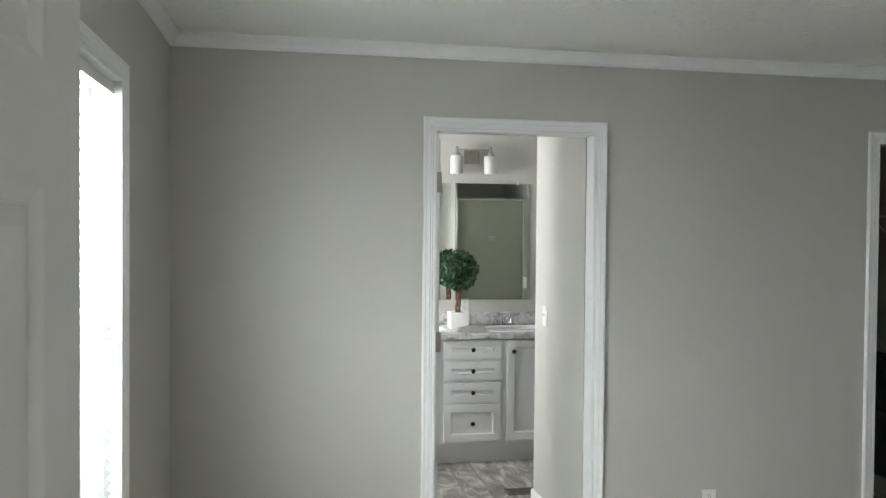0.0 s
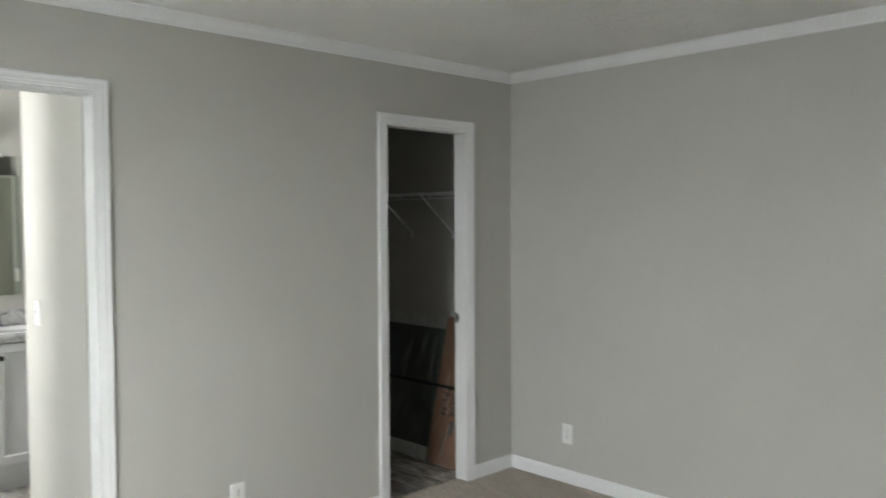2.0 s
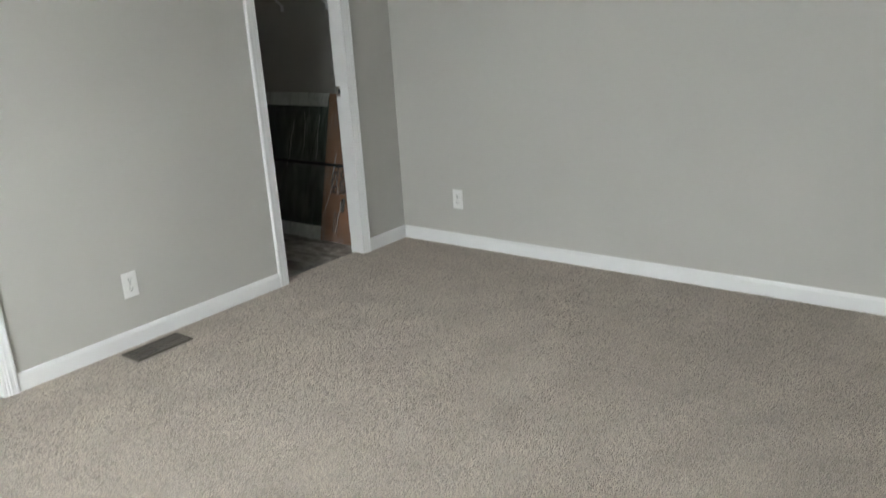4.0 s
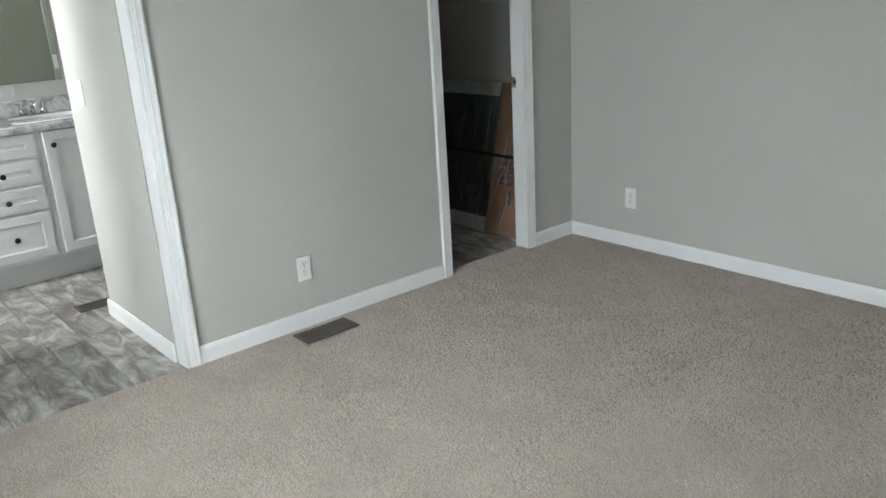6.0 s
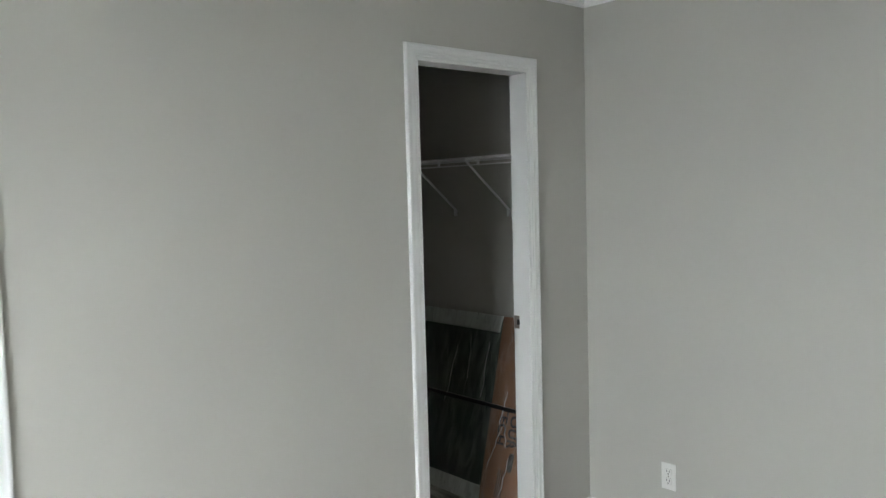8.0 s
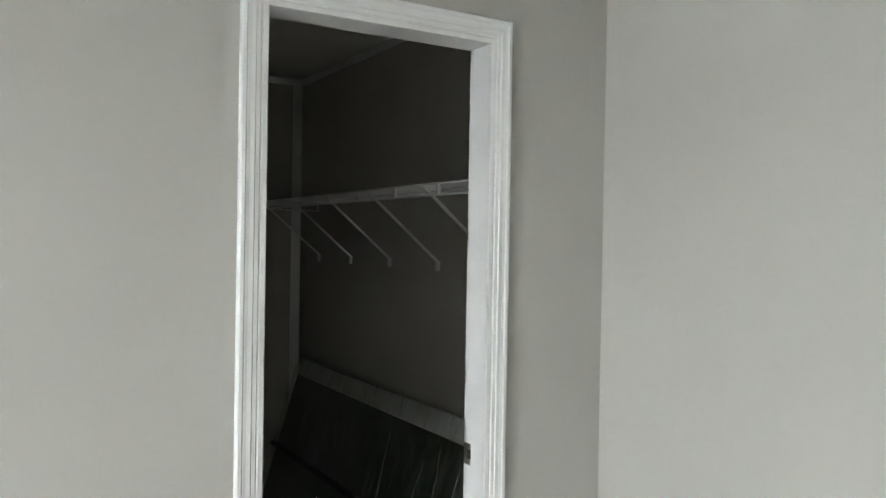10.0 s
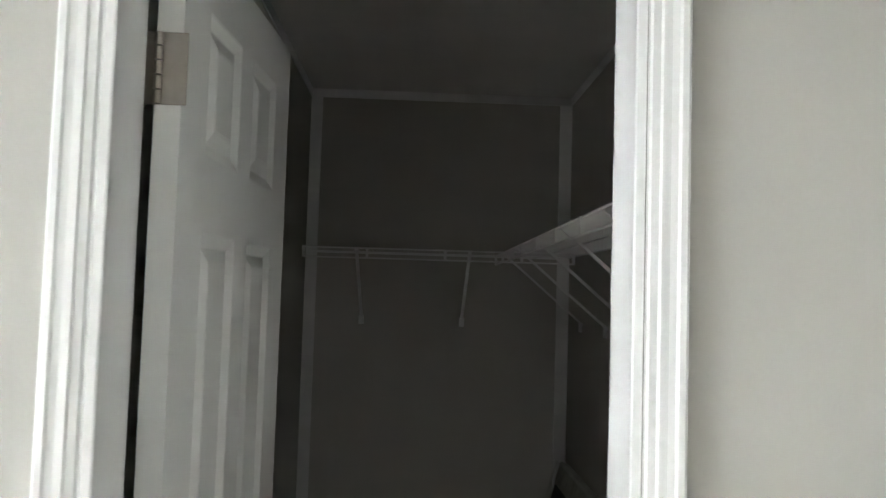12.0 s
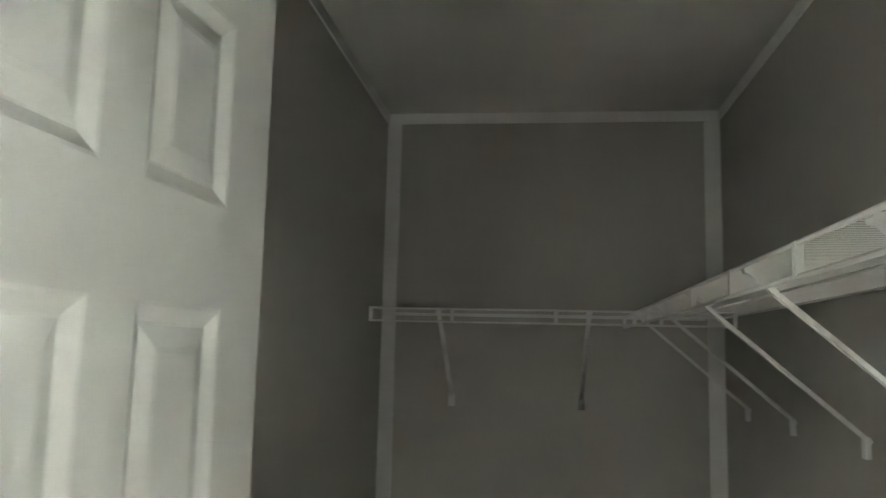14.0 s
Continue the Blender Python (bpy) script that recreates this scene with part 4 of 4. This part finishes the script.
def vanity_light(x):
    z = 2.125
    ob = thing("vanity_light", (x, BY, z), "two-lamp brushed nickel vanity light with frosted shades", "wall light")
    part("back_plate", box(x - 0.058, x + 0.058, BY - 0.022, BY, z - 0.048, z + 0.048, 0.004), NICKEL, ob)
    part("arm", rod((x, BY - 0.02, z + 0.03), (x, BY - 0.095, z + 0.045), 0.008, 10), NICKEL, ob)
    part("cross_bar", box(x - 0.130, x + 0.130, BY - 0.105, BY - 0.088, z + 0.038, z + 0.052, 0.003), NICKEL, ob)
    for s in (-1, 1):
        cx, cy = x + s * 0.125, BY - 0.0965
        part("socket_cup", turned([(0.010, 0.068), (0.012, 0.05), (0.012, 0.028), (0.026, 0.020), (0.028, 0.002)], (cx, cy, z), 18), NICKEL, ob, smooth=True)
        part("shade", turned([(0.028, 0.004), (0.043, 0.002), (0.046, -0.004), (0.046, -0.128), (0.043, -0.130), (0.042, -0.126), (0.042, -0.006), (0.028, -0.002)], (cx, cy, z), 28, close=False), SHADE, ob, "frosted white glass cylinder shade", smooth=True)
    return ob


vanity_light(-2.600)


def topiary(x, y):
    ob = thing("potted_topiary", (x, y, CT), "round green boxwood topiary on twisted stems in a white square pot", "potted plant")
    h, r0, r1 = 0.112, 0.064, 0.067
    rings = []
    for r, z in ((r0, 0), (r1, h), (r1 - 0.007, h), (r1 - 0.009, h - 0.014)):
        rings.append([(x + a * r, y + b * r, CT + z) for a, b in ((-1, -1), (1, -1), (1, 1), (-1, 1))])
    pot = sweep(rings)
    bmesh.ops.bevel(pot, geom=[e for e in pot.edges if abs(e.verts[0].co.z - e.verts[1].co.z) > 0.05], offset=0.006, segments=2, affect="EDGES")
    part("pot", pot, CERAMIC, ob)
    part("moss", box(x - 0.056, x + 0.056, y - 0.056, y + 0.056, CT + h - 0.02, CT + h - 0.011), SOIL, ob)
    for ph in (0.0, 2.1, 4.2):
        bm = bmesh.new()
        prev = None
        for k in range(13):
            a = ph + k * 0.42
            q = Vector((x + 0.014 * math.cos(a), y + 0.014 * math.sin(a), CT + h - 0.015 + 0.225 * k / 12))
            if prev is not None:
                add_rod(bm, prev, q, 0.0085, 7, 0.008)
            prev = q
        part("stem", bm, BARK, ob, smooth=True)
    c, rad = Vector((x, y, CT + 0.405)), 0.132
    rnd = random.Random(11)
    # near-black core: the shade between the leaves is put into its colour
    core = bmesh.new()
    bmesh.ops.create_icosphere(core, subdivisions=3, radius=rad * 0.80, matrix=Matrix.Translation(c))
    for v in core.verts:
        v.co += (v.co - c).normalized() * 0.012 * noise.noise(v.co * 30)
    part("inner_crown", core, CROWN_SHADE, ob)
    bm = bmesh.new()
    for k in range(1500):
        d = Vector((rnd.gauss(0, 1), rnd.gauss(0, 1), rnd.gauss(0, 1))).normalized()
        p = c + d * rad * rnd.uniform(0.80, 1.03)
        ax = (d + 0.9 * Vector((rnd.gauss(0, 1), rnd.gauss(0, 1), rnd.gauss(0, 1)))).normalized()
        sd = ax.cross(d)
        if sd.length < 0.05:
            continue
        sd = sd.normalized()
        up = sd.cross(ax).normalized() * 0.002
        ln, wd = rnd.uniform(0.021, 0.033), rnd.uniform(0.0060, 0.0090)
        a, b = bm.verts.new(p), bm.verts.new(p + ax * ln)
        l, r = bm.verts.new(p + ax * ln * 0.5 + sd * wd + up), bm.verts.new(p + ax * ln * 0.5 - sd * wd + up)
        bm.faces.new((a, l, b)), bm.faces.new((a, b, r))
    me = bpy.data.meshes.new("leaves")
    bmesh.ops.translate(bm, verts=bm.verts, vec=-ORIGIN[ob.name])
    bm.to_mesh(me)
    bm.free()
    me.materials.append(LEAF)
    lv = new("leaves", me)
    lv.parent = ob
    lv["kind"] = "stuff"
    return ob


topiary(-2.725, 1.975)


def folded_cloth(x0, x1, y0, y1):
    ob = thing("folded_cloth", ((x0 + x1) / 2, (y0 + y1) / 2, CT), "dark grey folded hand towel lying on the countertop", "towel")
    rnd = random.Random(3)
    for k in range(3):
        bm = bmesh.new()
        n, mcount = 22, 12
        dx, dy, turn = rnd.uniform(-0.012, 0.012), rnd.uniform(-0.008, 0.008), radians(rnd.uniform(-8, 8))
        tops, lows = [], []
        for a in range(n + 1):
            tr, lr = [], []
            for b in range(mcount + 1):
                u, v = a / n - 0.5, b / mcount - 0.5
                px = (x1 - x0) * u * (1 - 0.07 * k)
                py = (y1 - y0) * v * (1 - 0.06 * k)
                X = (x0 + x1) / 2 + dx + px * math.cos(turn) - py * math.sin(turn)
                Y = (y0 + y1) / 2 + dy + px * math.sin(turn) + py * math.cos(turn)
                rim = min(1.0, 6 * min(0.5 - abs(u), 0.5 - abs(v)) + 0.15)
                w = 0.007 * noise.noise(Vector((X * 22, Y * 22, k * 3.1)))
                z = CT + 0.001 + 0.010 * k
                tr.append(bm.verts.new((X, Y, z + 0.010 * rim + w)))
                lr.append(bm.verts.new((X, Y, z)))
            tops.append(tr), lows.append(lr)
        for a in range(n):
            for b in range(mcount):
                bm.faces.new((tops[a][b], tops[a + 1][b], tops[a + 1][b + 1], tops[a][b + 1]))
        rimloop = [(a, 0) for a in range(n)] + [(n, b) for b in range(mcount)] + [(a, mcount) for a in range(n, 0, -1)] + [(0, b) for b in range(mcount, 0, -1)]
        for (a, b), (c, d) in zip(rimloop, rimloop[1:] + rimloop[:1]):
            bm.faces.new((tops[a][b], tops[c][d], lows[c][d], lows[a][b]))
        part("fold", bm, CLOTH, ob, smooth=True)
    return ob


folded_cloth(-2.775, -2.565, 1.690, 1.800)


# ---- shower recess, seen in the mirror ----
def shower_stall():
    ob = thing("shower_stall", ((SH0 + SH1) / 2, 0.5, 0), "white moulded fibreglass shower stall with a seat", "shower")
    t, top, yb = 0.025, 1.87, WT + 0.004
    part("back_panel", box(SH0 + t, SH1 - t, yb, yb + t, 0.1, top, 0.006, 2), FIBERGLASS, ob)
    part("side_panel", box(SH0 + 0.001, SH0 + t, yb, SHY - 0.01, 0.1, top, 0.006, 2), FIBERGLASS, ob)
    part("side_panel", box(SH1 - t, SH1 - 0.001, yb, SHY - 0.01, 0.1, top, 0.006, 2), FIBERGLASS, ob)
    part("top_flange", box(SH0 + t, SH1 - t, yb + t, yb + t + 0.018, top - 0.04, top, 0.006, 2), FIBERGLASS, ob)
    part("corner_rib", box(SH0 + t, SH0 + t + 0.04, yb + t, yb + t + 0.03, 0.1, top - 0.04, 0.01, 2), FIBERGLASS, ob)
    part("corner_rib", box(SH1 - t - 0.04, SH1 - t, yb + t, yb + t + 0.03, 0.1, top - 0.04, 0.01, 2), FIBERGLASS, ob)
    part("pan", box(SH0 + 0.001, SH1 - 0.001, yb, SHY - 0.04, 0, 0.1, 0.01, 2), FIBERGLASS, ob)
    part("curb", box(SH0 + 0.001, SH1 - 0.001, SHY - 0.11, SHY - 0.002, 0.0, 0.16, 0.015, 2), FIBERGLASS, ob)
    part("seat", box(SH1 - 0.30, SH1 - t, yb + t, yb + 0.30, 0.1, 1.10, 0.05, 3), FIBERGLASS, ob)
    part("soap_dish", box(-2.06, -1.98, yb + t, yb + t + 0.05, 1.50, 1.56, 0.008, 2), FIBERGLASS, ob)
    part("front_flange", box(SH0 - 0.012, SH0 + 0.010, SHY, SHY + 0.010, 0.0, 1.885, 0.004), FLANGE, ob)
    part("front_flange", box(SH1 - 0.044, SH1 + 0.006, SHY + 0.002, SHY + 0.010, 0.0, 1.885, 0.004), FLANGE, ob)
    part("front_flange", box(SH0 + 0.010, SH1 - 0.044, SHY - 0.02, SHY + 0.008, 1.868, 1.885, 0.004), FLANGE, ob)
    part("door_glass", box(SH0 + 0.010, SH1 - 0.044, SHY - 0.014, SHY - 0.008, 0.16, 1.868), OBSCURE, ob, "obscure greenish glass shower door")
    part("label", box(-2.165, -2.100, SHY - 0.008, SHY - 0.007, 1.50, 1.545), CLOTH, ob, "small grey label on the glass")
    part("care_sticker", box(-1.842, -1.810, SHY + 0.010, SHY + 0.0110, 1.075, 1.175), PLASTIC, ob, "white paper care sticker")
    return ob


shower_stall()

# ---- carpet pile ----
def carpet_pile():
    rng = np.random.default_rng(5)
    count = 1050000
    x = rng.uniform(XL + 0.014, -0.014, count)
    y = rng.uniform(YB + 0.014, 0.066, count)
    # none in front of the casings' feet, under the register or beyond the doorways
    keep = ~((x > -2.008) & (x < -1.722) & (y > -0.198) & (y < -0.059))
    inside = ((x > BATH[0]) & (x < BATH[1])) | ((x > CLOS[0]) & (x < CLOS[1]))
    keep &= inside | (y < -0.015)
    keep &= (x > CLOS[0] - 0.1) | (y < 0.008)
    x, y = x[keep], y[keep]
    n = len(x)
    a, lean, h, w = rng.uniform(0, math.tau, n), rng.uniform(0, 0.007, n), rng.uniform(0.006, 0.011, n), rng.uniform(0.0009, 0.0017, n)
    b = rng.uniform(0, math.tau, n)
    co = np.zeros((n, 3, 3), np.float32)
    co[:, 0] = np.stack([x - w * np.cos(a), y - w * np.sin(a), np.full(n, 0.003)], 1)
    co[:, 1] = np.stack([x + w * np.cos(a), y + w * np.sin(a), np.full(n, 0.003)], 1)
    co[:, 2] = np.stack([x + lean * np.cos(b), y + lean * np.sin(b), 0.003 + h], 1)
    me = bpy.data.meshes.new("carpet_pile")
    me.vertices.add(n * 3), me.loops.add(n * 3), me.polygons.add(n)
    me.vertices.foreach_set("co", co.ravel())
    me.loops.foreach_set("vertex_index", np.arange(n * 3, dtype=np.int32))
    me.polygons.foreach_set("loop_start", np.arange(0, n * 3, 3, dtype=np.int32))
    me.update(calc_edges=True)
    me.materials.append(TUFT)
    tagged(new("carpet_pile", me), "soft greige carpet tufts over the bedroom floor", "carpet", kind="stuff")


carpet_pile()


# ---- vinyl planks ----
def planks(x0, x1, y0, y1, floor_name, seed):
    """Loose-laid planks along y, staggered, with open joints; each is a piece of its own."""
    parent = bpy.data.objects[floor_name]
    rnd = random.Random(seed)
    w, ln, gap = 0.152, 0.914, 0.0012
    meshes = {}
    x = x0
    while x < x1 - 0.004:
        xe = min(x + w, x1)
        y = y0 - rnd.choice((0.0, 0.3, 0.6)) * ln
        while y < y1:
            a, b = max(y, y0), min(y + ln, y1)
            if b - a > 0.01:
                key = (round(xe - x, 3), round(b - a, 3))
                if key not in meshes:
                    me = bpy.data.meshes.new("plank")
                    bm = box(gap - key[0] / 2, key[0] / 2 - gap, gap - key[1] / 2, key[1] / 2 - gap, -0.006, 0.0, 0.0008)
                    bm.to_mesh(me)
                    bm.free()
                    me.materials.append(VINYL)
                    meshes[key] = me
                p = new("plank", meshes[key])
                p.parent = parent
                p.location = ((x + xe) / 2, (a + b) / 2, 0)
            y += ln
        x = xe


structure("floor_bath", box(XL, CX - WT, 0.013, BY, -0.006, -0.0045), SUBFLOOR, "weathered grey wood-look vinyl plank floor", "floor")
structure("floor_closet", box(CX, 0, 0.073, CY, -0.006, -0.0045), SUBFLOOR, "weathered grey wood-look vinyl plank closet floor", "floor")
planks(-3.60, -1.50, 0.014, 1.76, "floor_bath", 1)
planks(CX, 0, 0.074, CY, "floor_closet", 2)
